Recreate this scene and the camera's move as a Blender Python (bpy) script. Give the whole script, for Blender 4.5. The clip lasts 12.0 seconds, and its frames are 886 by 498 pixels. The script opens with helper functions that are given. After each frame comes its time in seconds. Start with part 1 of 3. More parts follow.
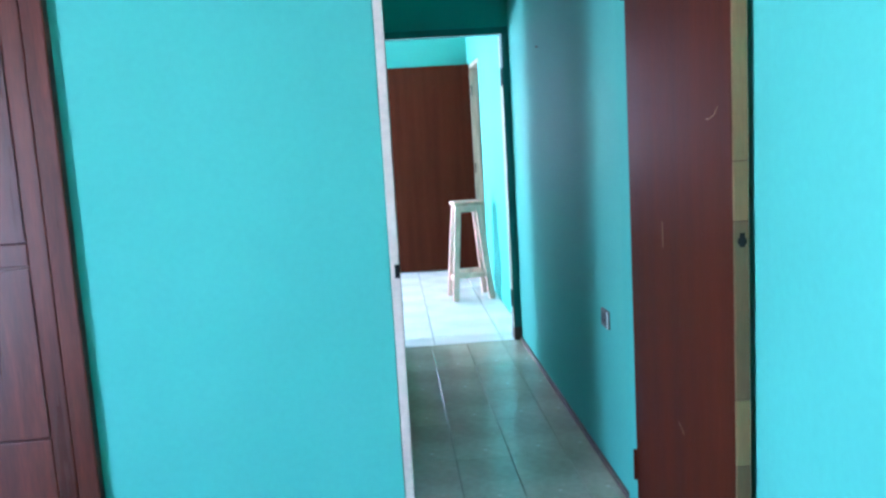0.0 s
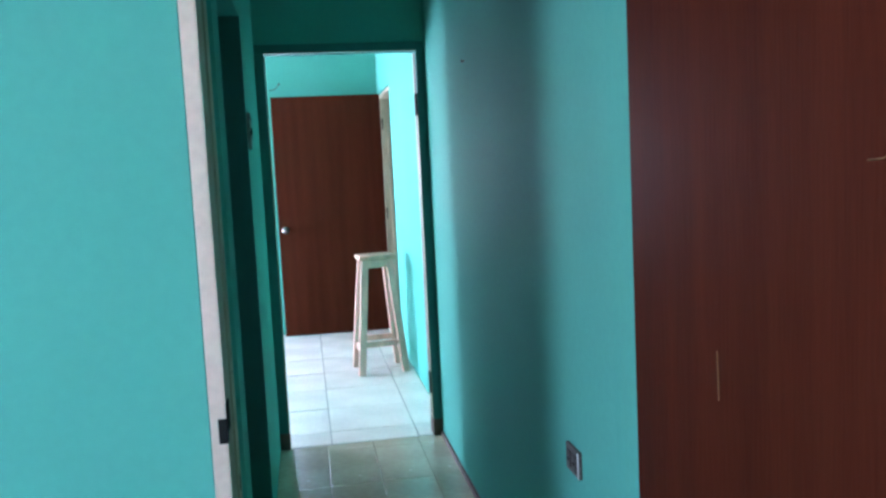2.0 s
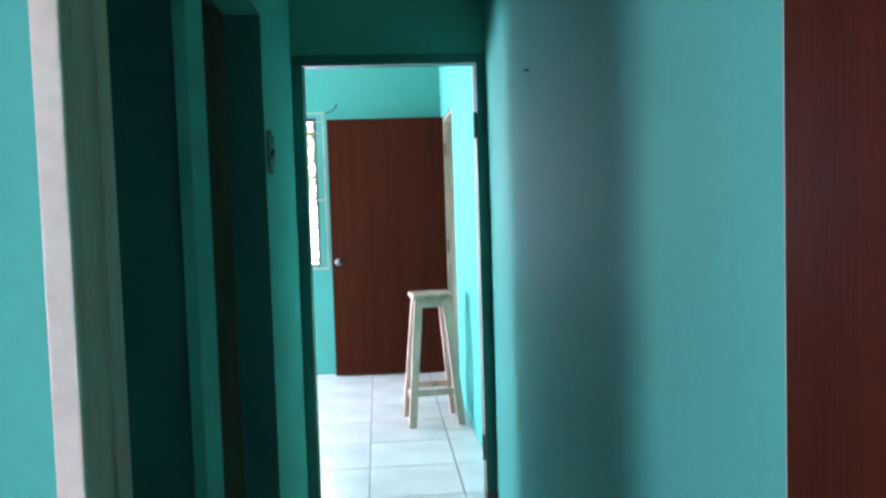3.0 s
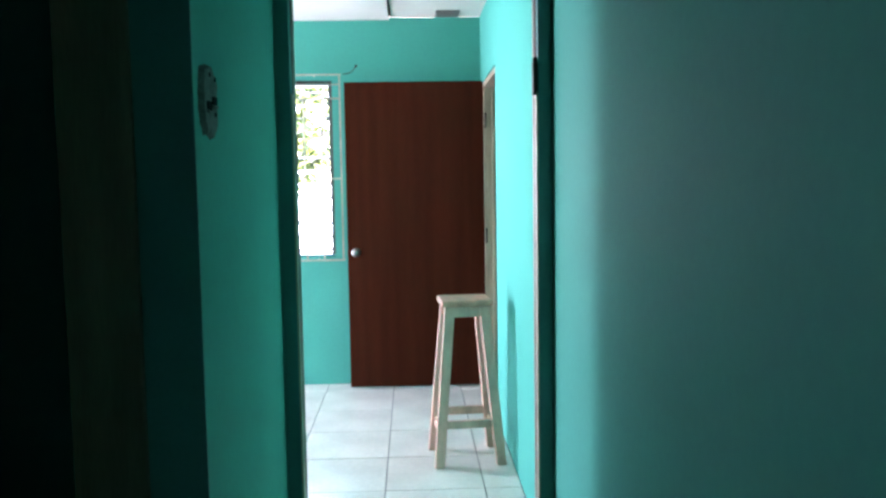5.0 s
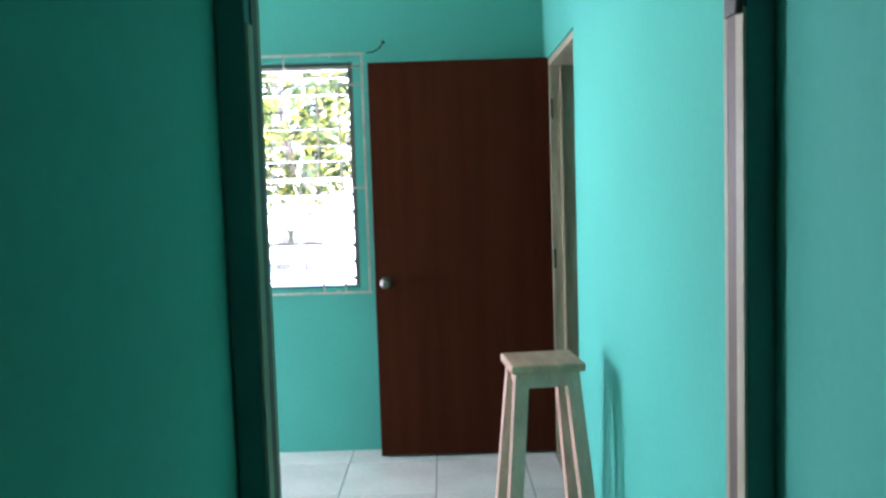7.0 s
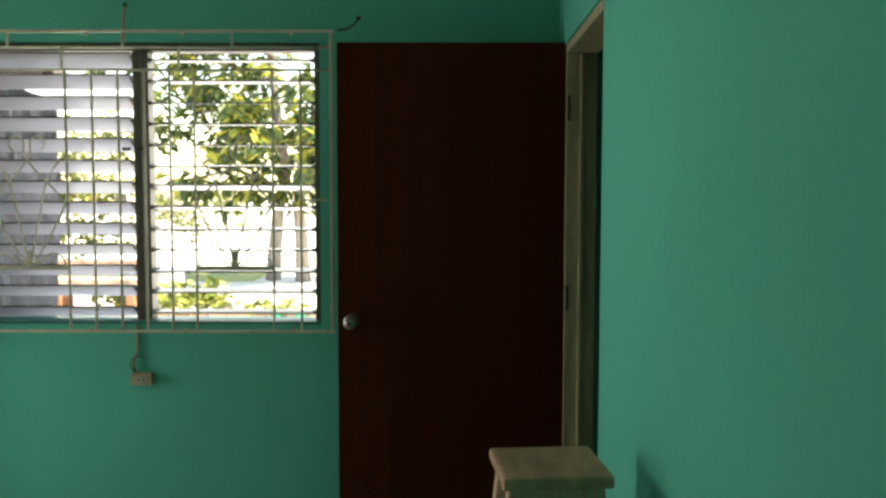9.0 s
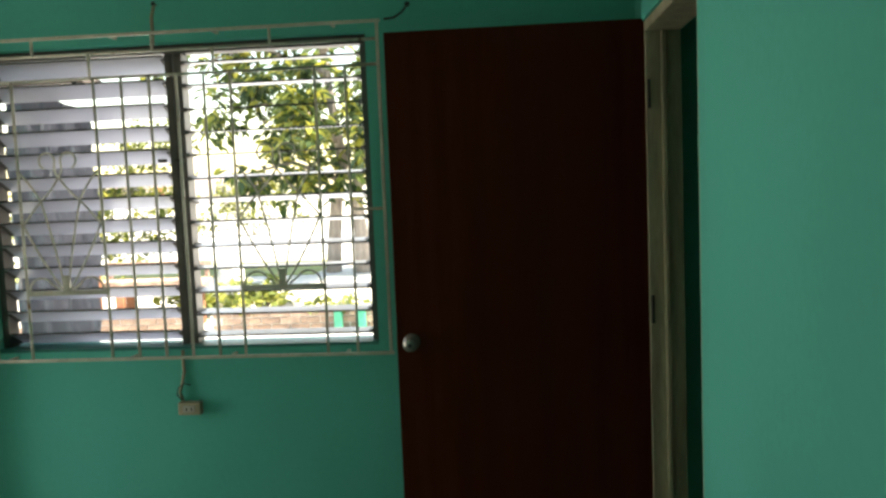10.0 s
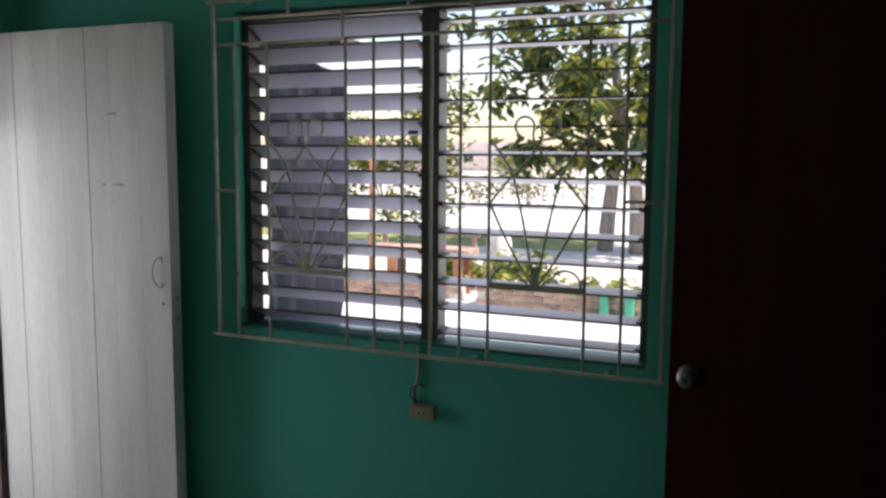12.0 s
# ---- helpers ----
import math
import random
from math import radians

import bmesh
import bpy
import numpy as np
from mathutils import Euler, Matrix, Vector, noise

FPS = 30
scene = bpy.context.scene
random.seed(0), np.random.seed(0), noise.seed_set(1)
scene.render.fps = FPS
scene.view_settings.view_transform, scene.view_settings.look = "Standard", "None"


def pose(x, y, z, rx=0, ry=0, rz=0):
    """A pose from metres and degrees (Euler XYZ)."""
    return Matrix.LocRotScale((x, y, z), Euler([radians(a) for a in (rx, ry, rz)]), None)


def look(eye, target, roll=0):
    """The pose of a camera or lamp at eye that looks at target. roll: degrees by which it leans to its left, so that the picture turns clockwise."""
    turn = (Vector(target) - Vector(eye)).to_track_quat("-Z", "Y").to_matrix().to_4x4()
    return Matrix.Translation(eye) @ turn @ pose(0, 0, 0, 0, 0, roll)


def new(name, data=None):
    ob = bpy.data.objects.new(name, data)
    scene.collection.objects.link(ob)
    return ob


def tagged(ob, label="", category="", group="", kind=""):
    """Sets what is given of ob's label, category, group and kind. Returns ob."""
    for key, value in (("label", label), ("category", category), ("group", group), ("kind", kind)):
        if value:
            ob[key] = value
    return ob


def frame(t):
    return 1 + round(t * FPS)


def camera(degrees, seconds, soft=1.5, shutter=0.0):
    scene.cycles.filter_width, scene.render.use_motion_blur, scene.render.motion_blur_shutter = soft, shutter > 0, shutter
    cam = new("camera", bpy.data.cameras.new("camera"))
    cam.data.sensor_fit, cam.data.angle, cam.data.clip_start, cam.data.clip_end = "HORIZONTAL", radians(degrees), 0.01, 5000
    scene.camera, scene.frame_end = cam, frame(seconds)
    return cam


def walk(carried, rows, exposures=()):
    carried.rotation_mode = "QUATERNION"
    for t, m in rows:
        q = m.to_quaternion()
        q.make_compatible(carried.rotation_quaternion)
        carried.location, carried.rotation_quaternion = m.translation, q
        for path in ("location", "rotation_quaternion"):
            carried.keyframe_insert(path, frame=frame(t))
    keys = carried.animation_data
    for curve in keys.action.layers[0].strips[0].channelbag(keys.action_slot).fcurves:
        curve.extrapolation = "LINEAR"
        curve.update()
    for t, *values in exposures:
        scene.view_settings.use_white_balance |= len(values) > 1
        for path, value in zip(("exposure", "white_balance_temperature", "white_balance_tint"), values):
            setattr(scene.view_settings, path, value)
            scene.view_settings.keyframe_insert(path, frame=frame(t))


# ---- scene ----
cam = camera(56.4, 12.0, 2.7)

PATH = [
    (0, (0.022, 0.705, 1.353), (0.139, 2.683, 1.083), -3.4),
    (0.5, (0.06, 0.954, 1.344), (0.22, 2.924, 1.04), -2.8),
    (1, (0.125, 1.219, 1.371), (0.253, 3.209, 1.222), 1.6),
    (1.5, (0.159, 1.525, 1.36), (0.395, 3.498, 1.133), -0.9),
    (2, (0.185, 1.831, 1.367), (0.508, 3.796, 1.177), -2.8),
    (2.5, (0.285, 2.155, 1.374), (0.538, 4.135, 1.259), -1.7),
    (2.7, (0.318, 2.252, 1.375), (0.492, 4.241, 1.264), -1.3),
    (4.3, (0.359, 3.081, 1.385), (0.486, 5.072, 1.248), -2.4),
    (4.5, (0.376, 3.187, 1.395), (0.468, 5.184, 1.321), -1.6),
    (5, (0.389, 3.467, 1.392), (0.462, 5.459, 1.226), -0.9),
    (5.5, (0.349, 3.763, 1.408), (0.579, 5.747, 1.31), -1.7),
    (6, (0.346, 4.104, 1.402), (0.391, 6.092, 1.18), -3.1),
    (6.5, (0.366, 4.361, 1.423), (0.303, 6.357, 1.325), -1.5),
    (7, (0.319, 4.732, 1.402), (0.315, 6.727, 1.253), -1.8),
    (7.2, (0.277, 4.805, 1.405), (0.363, 6.8, 1.285), -3.0),
    (8.8, (0.398, 5.512, 1.404), (0.329, 7.507, 1.278), -0.3),
    (9, (0.404, 5.631, 1.422), (0.391, 7.627, 1.299), 0.1),
    (9.5, (0.356, 5.818, 1.458), (0.391, 7.817, 1.381), -0.2),
    (10, (0.379, 5.985, 1.508), (0.219, 7.972, 1.342), -2.3),
    (10.5, (0.435, 6.171, 1.491), (-0.093, 8.093, 1.334), -2.4),
    (11, (0.408, 6.237, 1.507), (-0.283, 8.099, 1.269), -2.2),
    (11.5, (0.37, 6.355, 1.486), (-0.353, 8.2, 1.217), -0.6),
    (12, (0.288, 6.532, 1.547), (-0.503, 8.355, 1.323), 0.4),
]
walk(cam, [(t, look(eye, target, roll)) for t, eye, target, roll in PATH],
     [(0, 5.47, 5070, 34), (1.0, 5.31, 5240, 37), (2.0, 5.06, 5480, 38), (2.7, 5.03, 5580, 38), (4.5, 4.82, 5750, 34), (6.0, 4.32, 5850, 34), (7.2, 3.9, 5850, 28),
      (8.8, 2.15, 7750, 6), (9.5, 2.06, 7700, 6), (10.5, 1.72, 7050, 13), (11.5, 0.97, 6700, 19), (12.0, 0.68, 6550, 22)])

# world, sun and daylight in the openings
SUN_ELEV, SUN_AZ = radians(60), radians(100)
world = bpy.data.worlds.new("sky")
scene.world = world
world.use_nodes = True
wn = world.node_tree
sky = wn.nodes.new("ShaderNodeTexSky")
sky.sky_type, sky.sun_disc, sky.sun_elevation, sky.sun_rotation = "NISHITA", False, SUN_ELEV, SUN_AZ
sky.dust_density, sky.air_density, sky.ozone_density = 0.7, 1.3, 0.5
wn.links.new(sky.outputs[0], wn.nodes["Background"].inputs[0])
wn.nodes["Background"].inputs[1].default_value = 0.15
sun = new("sun", bpy.data.lights.new("sun", "SUN"))
sun.data.energy, sun.data.angle, sun.data.color = 5.0, radians(0.5), (1, 0.96, 0.88)
sun_way = Vector((math.sin(SUN_AZ) * math.cos(SUN_ELEV), math.cos(SUN_AZ) * math.cos(SUN_ELEV), math.sin(SUN_ELEV)))
sun.matrix_world = look(sun_way * 30, (0, 0, 0))


def daylight(name, eye, target, w, h, power, colour=(0.93, 0.97, 1.0)):
    ob = new(name, bpy.data.lights.new(name, "AREA"))
    ob.data.shape, ob.data.size, ob.data.size_y, ob.data.energy, ob.data.color = "RECTANGLE", w, h, power, colour
    ob.matrix_world = look(eye, target)
    return ob


daylight("daylight_window", (-0.91, 9.42, 1.48), (-0.91, 5.0, 1.2), 1.5, 1.15, 4.2)
daylight("daylight_front_door", (-2.98, 8.53, 0.85), (-0.4, 8.2, 0.40), 0.78, 1.65, 4.8, (0.97, 0.98, 0.96))
# added lamp that brightens the first room from an assumed, unseen opening
daylight("fill_start_west", (-3.07, 0.45, 1.05), (-1.9, 3.2, 0.7), 1.0, 2.0, 1.10)


# materials
def node_mat(name):
    m = bpy.data.materials.new(name)
    m.use_nodes = True
    return m, m.node_tree, m.node_tree.nodes["Principled BSDF"]


def surface(name, base, rough=0.6, vary=0.12, scale=3.0, bump=0.15, fine=120.0, metal=0.0, stretch=(1, 1, 1), piece=0.0, spots=None, spec=0.5):
    """Base colour with broad stains and fine grain, at real size; stretch draws the grain out along an axis."""
    m, nt, p = node_mat(name)
    n, l = nt.nodes, nt.links
    tc = n.new("ShaderNodeTexCoord")
    mp = n.new("ShaderNodeMapping")
    mp.inputs["Scale"].default_value = stretch
    l.new(tc.outputs["Object"], mp.inputs[0])
    big, small = n.new("ShaderNodeTexNoise"), n.new("ShaderNodeTexNoise")
    big.inputs["Scale"].default_value, big.inputs["Detail"].default_value = scale, 6
    small.inputs["Scale"].default_value, small.inputs["Detail"].default_value = fine, 4
    l.new(mp.outputs[0], big.inputs[0])
    l.new(mp.outputs[0], small.inputs[0])
    ramp = n.new("ShaderNodeMapRange")
    ramp.inputs[1].default_value, ramp.inputs[2].default_value = 0.3, 0.7
    ramp.inputs[3].default_value, ramp.inputs[4].default_value = 1 - vary, 1 + vary
    l.new(big.outputs[0], ramp.inputs[0])
    grain = n.new("ShaderNodeMapRange")
    grain.inputs[1].default_value, grain.inputs[2].default_value = 0.3, 0.7
    grain.inputs[3].default_value, grain.inputs[4].default_value = 1 - vary * 0.5, 1 + vary * 0.5
    l.new(small.outputs[0], grain.inputs[0])
    mul = n.new("ShaderNodeMath")
    mul.operation = "MULTIPLY"
    l.new(ramp.outputs[0], mul.inputs[0])
    l.new(grain.outputs[0], mul.inputs[1])
    val = mul.outputs[0]
    if piece:
        info = n.new("ShaderNodeObjectInfo")
        pr = n.new("ShaderNodeMapRange")
        pr.inputs[3].default_value, pr.inputs[4].default_value = 1 - piece, 1 + piece
        l.new(info.outputs["Random"], pr.inputs[0])
        m2 = n.new("ShaderNodeMath")
        m2.operation = "MULTIPLY"
        l.new(val, m2.inputs[0])
        l.new(pr.outputs[0], m2.inputs[1])
        val = m2.outputs[0]
    mix = n.new("ShaderNodeVectorMath")
    mix.operation = "SCALE"
    mix.inputs[0].default_value = base
    l.new(val, mix.inputs["Scale"])
    col = mix.outputs[0]
    if spots:
        sp = n.new("ShaderNodeTexNoise")
        sp.inputs["Scale"].default_value, sp.inputs["Detail"].default_value = spots[1], 8
        l.new(mp.outputs[0], sp.inputs[0])
        sr = n.new("ShaderNodeMapRange")
        sr.inputs[1].default_value, sr.inputs[2].default_value = spots[2], spots[2] + 0.06
        l.new(sp.outputs[0], sr.inputs[0])
        mc = n.new("ShaderNodeMix")
        mc.data_type = "RGBA"
        l.new(sr.outputs[0], mc.inputs[0])
        l.new(col, mc.inputs[6])
        mc.inputs[7].default_value = (*spots[0], 1)
        col = mc.outputs[2]
    l.new(col, p.inputs["Base Color"])
    rr = n.new("ShaderNodeMapRange")
    rr.inputs[3].default_value, rr.inputs[4].default_value = max(0.02, rough - 0.1), min(1, rough + 0.1)
    l.new(big.outputs[0], rr.inputs[0])
    l.new(rr.outputs[0], p.inputs["Roughness"])
    p.inputs["Metallic"].default_value = metal
    p.inputs["Specular IOR Level"].default_value = spec
    if bump:
        bp = n.new("ShaderNodeBump")
        bp.inputs["Strength"].default_value, bp.inputs["Distance"].default_value = bump, 0.004
        l.new(small.outputs[0], bp.inputs["Height"])
        l.new(bp.outputs[0], p.inputs["Normal"])
    return m


TEAL = surface("turquoise_wall_paint", (0.093, 0.43, 0.35), 0.76, 0.05, 1.6, 0.04, 45, spec=0.02)
TEAL_SATIN = surface("turquoise_satin_paint", (0.093, 0.43, 0.35), 0.70, 0.05, 1.6, 0.05, 45, spec=0.024)
# dark teal trim paint; on the store walls it puts shade into the colour
TEAL_TRIM_SHADE = surface("dark_trim_and_shade_teal", (0.02, 0.17, 0.15), 0.55, 0.1, 4, 0.2, 90)
BROWN = surface("brown_door_varnish", (0.060, 0.0140, 0.0068), 0.5, 0.2, 2.2, 0.2, 30, stretch=(6, 6, 0.3), spec=0.012)
REDWOOD = surface("mahogany_varnish", (0.075, 0.016, 0.007), 0.3, 0.45, 2.5, 0.08, 24, stretch=(8, 8, 0.6), spec=0.25)
RAWWOOD = surface("raw_edge_wood", (0.115, 0.07, 0.022), 0.7, 0.2, 4, 0.3, 40, stretch=(5, 5, 0.5))
PATCHWOOD = surface("raw_edge_wood_pale", (0.20, 0.13, 0.045), 0.7, 0.2, 4, 0.3, 40, stretch=(5, 5, 0.5))
GREYWOOD = surface("weathered_frame_wood", (0.34, 0.30, 0.20), 0.6, 0.25, 4, 0.3, 40, stretch=(5, 5, 0.5))
DARKWOOD = surface("dark_frame_wood", (0.10, 0.06, 0.04), 0.6, 0.3, 4, 0.3, 40, stretch=(5, 5, 0.5))
CHIP = surface("worn_paint_chip", (0.34, 0.31, 0.27), 0.8, 0.2, 20, 0.2, 90)
OFFWHITE = surface("off_white_gloss_paint", (0.66, 0.54, 0.44), 0.4, 0.12, 5, 0.25, 60, spots=((0.3, 0.27, 0.22), 9, 0.66))
DOORWHITE = surface("white_door_paint", (0.57, 0.57, 0.53), 0.45, 0.17, 2.0, 0.3, 50, stretch=(4, 4, 0.4), spots=((0.45, 0.42, 0.38), 5, 0.70))
SEATWOOD = surface("worn_seat_wood", (0.45, 0.245, 0.16), 0.5, 0.25, 7, 0.3, 50, stretch=(3, 1, 1))
STOOLWOOD = surface("cream_painted_stool_wood", (0.62, 0.375, 0.28), 0.5, 0.2, 6, 0.3, 50, stretch=(3, 3, 0.7))
TILE = surface("pale_glazed_floor_tile", (0.80, 0.74, 0.66), 0.22, 0.1, 3, 0.08, 40, piece=0.05)
OLDTILE = surface("grey_old_floor_tile", (0.46, 0.41, 0.29), 0.24, 0.14, 3.5, 0.04, 30, piece=0.03, spots=((0.33, 0.31, 0.23), 4, 0.66))
GROUT = surface("dark_grout", (0.22, 0.20, 0.17), 0.9, 0.2, 20, 0.3, 90)
CEIL = surface("cream_ceiling_board", (0.74, 0.70, 0.63), 0.8, 0.06, 2, 0.2, 80)
# dark tone that stands in for shade in the ceiling joints
JOINT_SHADE = surface("ceiling_joint_shadow", (0.2, 0.18, 0.15), 0.8, 0.1, 6, 0.2, 60)
VENTGREY = surface("grey_vent_plastic", (0.16, 0.15, 0.14), 0.6, 0.1, 8, 0.1, 80)
GRILLE = surface("cream_grille_paint", (0.44, 0.41, 0.32), 0.45, 0.2, 14, 0.2, 120, spots=((0.2, 0.11, 0.06), 18, 0.66))
ALU = surface("dull_aluminium", (0.10, 0.09, 0.08), 0.55, 0.2, 12, 0.1, 120, metal=0.4)
STEEL = surface("brushed_steel", (0.27, 0.245, 0.22), 0.4, 0.08, 20, 0.05, 150, metal=1.0)
EDGEGREY = surface("dark_glass_edge", (0.05, 0.048, 0.045), 0.6, 0.2, 20, 0.1, 120)
DARKMETAL = surface("dark_metal", (0.04, 0.036, 0.03), 0.5, 0.2, 20, 0.1, 120, metal=0.5)
PLASTIC = surface("yellowed_plastic", (0.33, 0.27, 0.18), 0.5, 0.1, 15, 0.1, 120)
WHITEPLASTIC = surface("white_plastic", (0.75, 0.75, 0.72), 0.4, 0.06, 15, 0.1, 120)
OLIVEWOOD = surface("dark_olive_frame_wood", (0.13, 0.115, 0.065), 0.6, 0.25, 4, 0.3, 40, stretch=(5, 5, 0.5))
CEMENT = surface("rough_cement", (0.17, 0.18, 0.155), 0.9, 0.3, 25, 0.8, 160, spots=((0.07, 0.10, 0.09), 30, 0.58))
# near-black for flat pieces that stand in for shade inside holes
BLACKHOLE = surface("hole_shade_and_black_metal", (0.012, 0.012, 0.012), 0.9, 0.1, 10, 0.1, 80, spec=0.05)
CONCRETE = surface("sunlit_concrete", (0.60, 0.58, 0.54), 0.85, 0.15, 0.6, 0.3, 30)
EARTH = surface("pale_dry_earth", (0.60, 0.55, 0.47), 0.95, 0.2, 0.5, 0.5, 15)
GRASS = surface("dry_lawn", (0.24, 0.25, 0.07), 0.9, 0.35, 0.9, 0.6, 25)
BRICK = surface("weathered_brick", (0.34, 0.23, 0.17), 0.85, 0.45, 5, 0.5, 40, piece=0.2)
ORANGE = surface("rusty_orange_paint", (0.38, 0.16, 0.08), 0.6, 0.25, 5, 0.3, 40)
GREENPAINT = surface("green_painted_post", (0.05, 0.33, 0.20), 0.5, 0.15, 5, 0.2, 40)
STONE = surface("pale_stone", (0.52, 0.49, 0.44), 0.9, 0.2, 4, 0.7, 20)
BARK = surface("tree_bark", (0.27, 0.23, 0.20), 0.95, 0.3, 5, 1.0, 25, stretch=(3, 3, 0.6))
PINKWALL = surface("pale_pink_render", (0.74, 0.62, 0.56), 0.85, 0.1, 1, 0.3, 20)
ROOFPALE = surface("sun_bleached_roof_sheet", (0.62, 0.52, 0.48), 0.6, 0.15, 2, 0.3, 20)
ROOFTIN = surface("rusty_roof_sheet", (0.33, 0.20, 0.15), 0.6, 0.3, 2, 0.3, 20)


def leaf_material(name, dark, middle, light):
    m, nt, p = node_mat(name)
    n, l = nt.nodes, nt.links
    geo = n.new("ShaderNodeNewGeometry")
    cr = n.new("ShaderNodeValToRGB")
    e = cr.color_ramp.elements
    e[0].color, e[1].color = dark, light
    e[0].position, e[1].position = 0.25, 0.95
    e.new(0.62).color = middle
    l.new(geo.outputs["Random Per Island"], cr.inputs[0])
    l.new(cr.outputs[0], p.inputs["Base Color"])
    p.inputs["Roughness"].default_value = 0.4
    tr = n.new("ShaderNodeBsdfTranslucent")
    l.new(cr.outputs[0], tr.inputs[0])
    mx = n.new("ShaderNodeMixShader")
    mx.inputs[0].default_value = 0.45
    l.new(p.outputs[0], mx.inputs[1])
    l.new(tr.outputs[0], mx.inputs[2])
    l.new(mx.outputs[0], n["Material Output"].inputs[0])
    return m


def sheer_material(name, front, back, low, high):
    m, nt, p = node_mat(name)
    n, l = nt.nodes, nt.links
    p.inputs["Base Color"].default_value = (*front, 1)
    p.inputs["Roughness"].default_value = 0.18
    tc, ns = n.new("ShaderNodeTexCoord"), n.new("ShaderNodeTexNoise")
    ns.inputs["Scale"].default_value = 5
    l.new(tc.outputs["Object"], ns.inputs[0])
    tr = n.new("ShaderNodeBsdfTranslucent")
    tr.inputs[0].default_value = (*back, 1)
    mr = n.new("ShaderNodeMapRange")
    mr.inputs[3].default_value, mr.inputs[4].default_value = low, high
    l.new(ns.outputs[0], mr.inputs[0])
    mx = n.new("ShaderNodeMixShader")
    l.new(mr.outputs[0], mx.inputs[0])
    l.new(p.outputs[0], mx.inputs[1])
    l.new(tr.outputs[0], mx.inputs[2])
    l.new(mx.outputs[0], n["Material Output"].inputs[0])
    return m


SHRUBLEAF = leaf_material("shrub_leaf", (0.09, 0.12, 0.03, 1), (0.24, 0.27, 0.06, 1), (0.46, 0.44, 0.10, 1))
LEAF, GLASS = leaf_material("tree_leaf", (0.05, 0.085, 0.035, 1), (0.15, 0.20, 0.05, 1), (0.44, 0.42, 0.08, 1)), sheer_material("frosted_louver_glass", (0.47, 0.47, 0.50), (0.62, 0.61, 0.66), 0.5, 0.7)
TARP = sheer_material("grey_plastic_sheet", (0.15, 0.15, 0.17), (0.16, 0.16, 0.185), 0.25, 0.55)

# mesh helpers
PLACED = {}


def mesh_of(name, bm, *mats):
    me = bpy.data.meshes.new(name)
    bm.normal_update()
    bm.to_mesh(me)
    bm.free()
    for m in mats:
        me.materials.append(m)
    return me


def thing(name, at, label, category, group=""):
    ob = new(name)
    ob.empty_display_size = 0.1
    ob.location = at
    PLACED[ob] = Matrix.Translation(at)
    return tagged(ob, label, category, group)


def part(name, bm, material, parent, label=""):
    ob = new(name, mesh_of(name, bm, material))
    ob.parent = parent
    ob.matrix_parent_inverse = PLACED.get(parent, Matrix()).inverted()
    return tagged(ob, label) if label else ob


def solo(name, bm, material, label, category="", kind="", group=""):
    return tagged(new(name, mesh_of(name, bm, material)), label, category, group, kind)


def block(bm, x0, x1, y0, y1, z0, z1, bevel=0.0, turn=None):
    made = bmesh.ops.create_cube(bm, size=1)["verts"]
    m = Matrix.LocRotScale(((x0 + x1) / 2, (y0 + y1) / 2, (z0 + z1) / 2), None, (x1 - x0, y1 - y0, z1 - z0))
    bmesh.ops.transform(bm, matrix=(turn or Matrix()) @ m, verts=made)
    if bevel:
        edges = list({e for v in made for e in v.link_edges})
        bmesh.ops.bevel(bm, geom=edges, offset=bevel, segments=2, affect="EDGES", profile=0.6)
    return bm


def slab(x0, x1, y0, y1, z0, z1, bevel=0.0, turn=None):
    return block(bmesh.new(), x0, x1, y0, y1, z0, z1, bevel, turn)


def tube(bm, points, r0, r1=None, sides=8):
    """A round bar that follows the points, tapering from r0 to r1."""
    r1 = r0 if r1 is None else r1
    pts = [Vector(p) for p in points]
    rings, up = [], Vector((0.31, 0.9, 0.27)).normalized()
    for i, p in enumerate(pts):
        d = (pts[min(i + 1, len(pts) - 1)] - pts[max(i - 1, 0)]).normalized()
        a = d.cross(up).normalized()
        b = d.cross(a)
        r = r0 + (r1 - r0) * i / max(1, len(pts) - 1)
        rings.append([bm.verts.new(p + (a * math.cos(k * math.tau / sides) + b * math.sin(k * math.tau / sides)) * r) for k in range(sides)])
    for u, v in zip(rings, rings[1:]):
        for k in range(sides):
            f = bm.faces.new((u[k], u[(k + 1) % sides], v[(k + 1) % sides], v[k]))
            f.smooth = True
    bm.faces.new(rings[0][::-1])
    bm.faces.new(rings[-1])
    return bm


def lathe(bm, profile, base, axis, sides=20):
    """Turn a profile of (radius, distance along the axis) round an axis."""
    axis = Vector(axis).normalized()
    a = axis.orthogonal().normalized()
    b = axis.cross(a)
    rings = []
    for r, h in profile:
        c = Vector(base) + axis * h
        rings.append([bm.verts.new(c + (a * math.cos(k * math.tau / sides) + b * math.sin(k * math.tau / sides)) * max(r, 1e-4)) for k in range(sides)])
    for u, v in zip(rings, rings[1:]):
        for k in range(sides):
            bm.faces.new((u[k], u[(k + 1) % sides], v[(k + 1) % sides], v[k])).smooth = True
    bm.faces.new(rings[0][::-1])
    bm.faces.new(rings[-1])
    bmesh.ops.recalc_face_normals(bm, faces=bm.faces)
    return bm


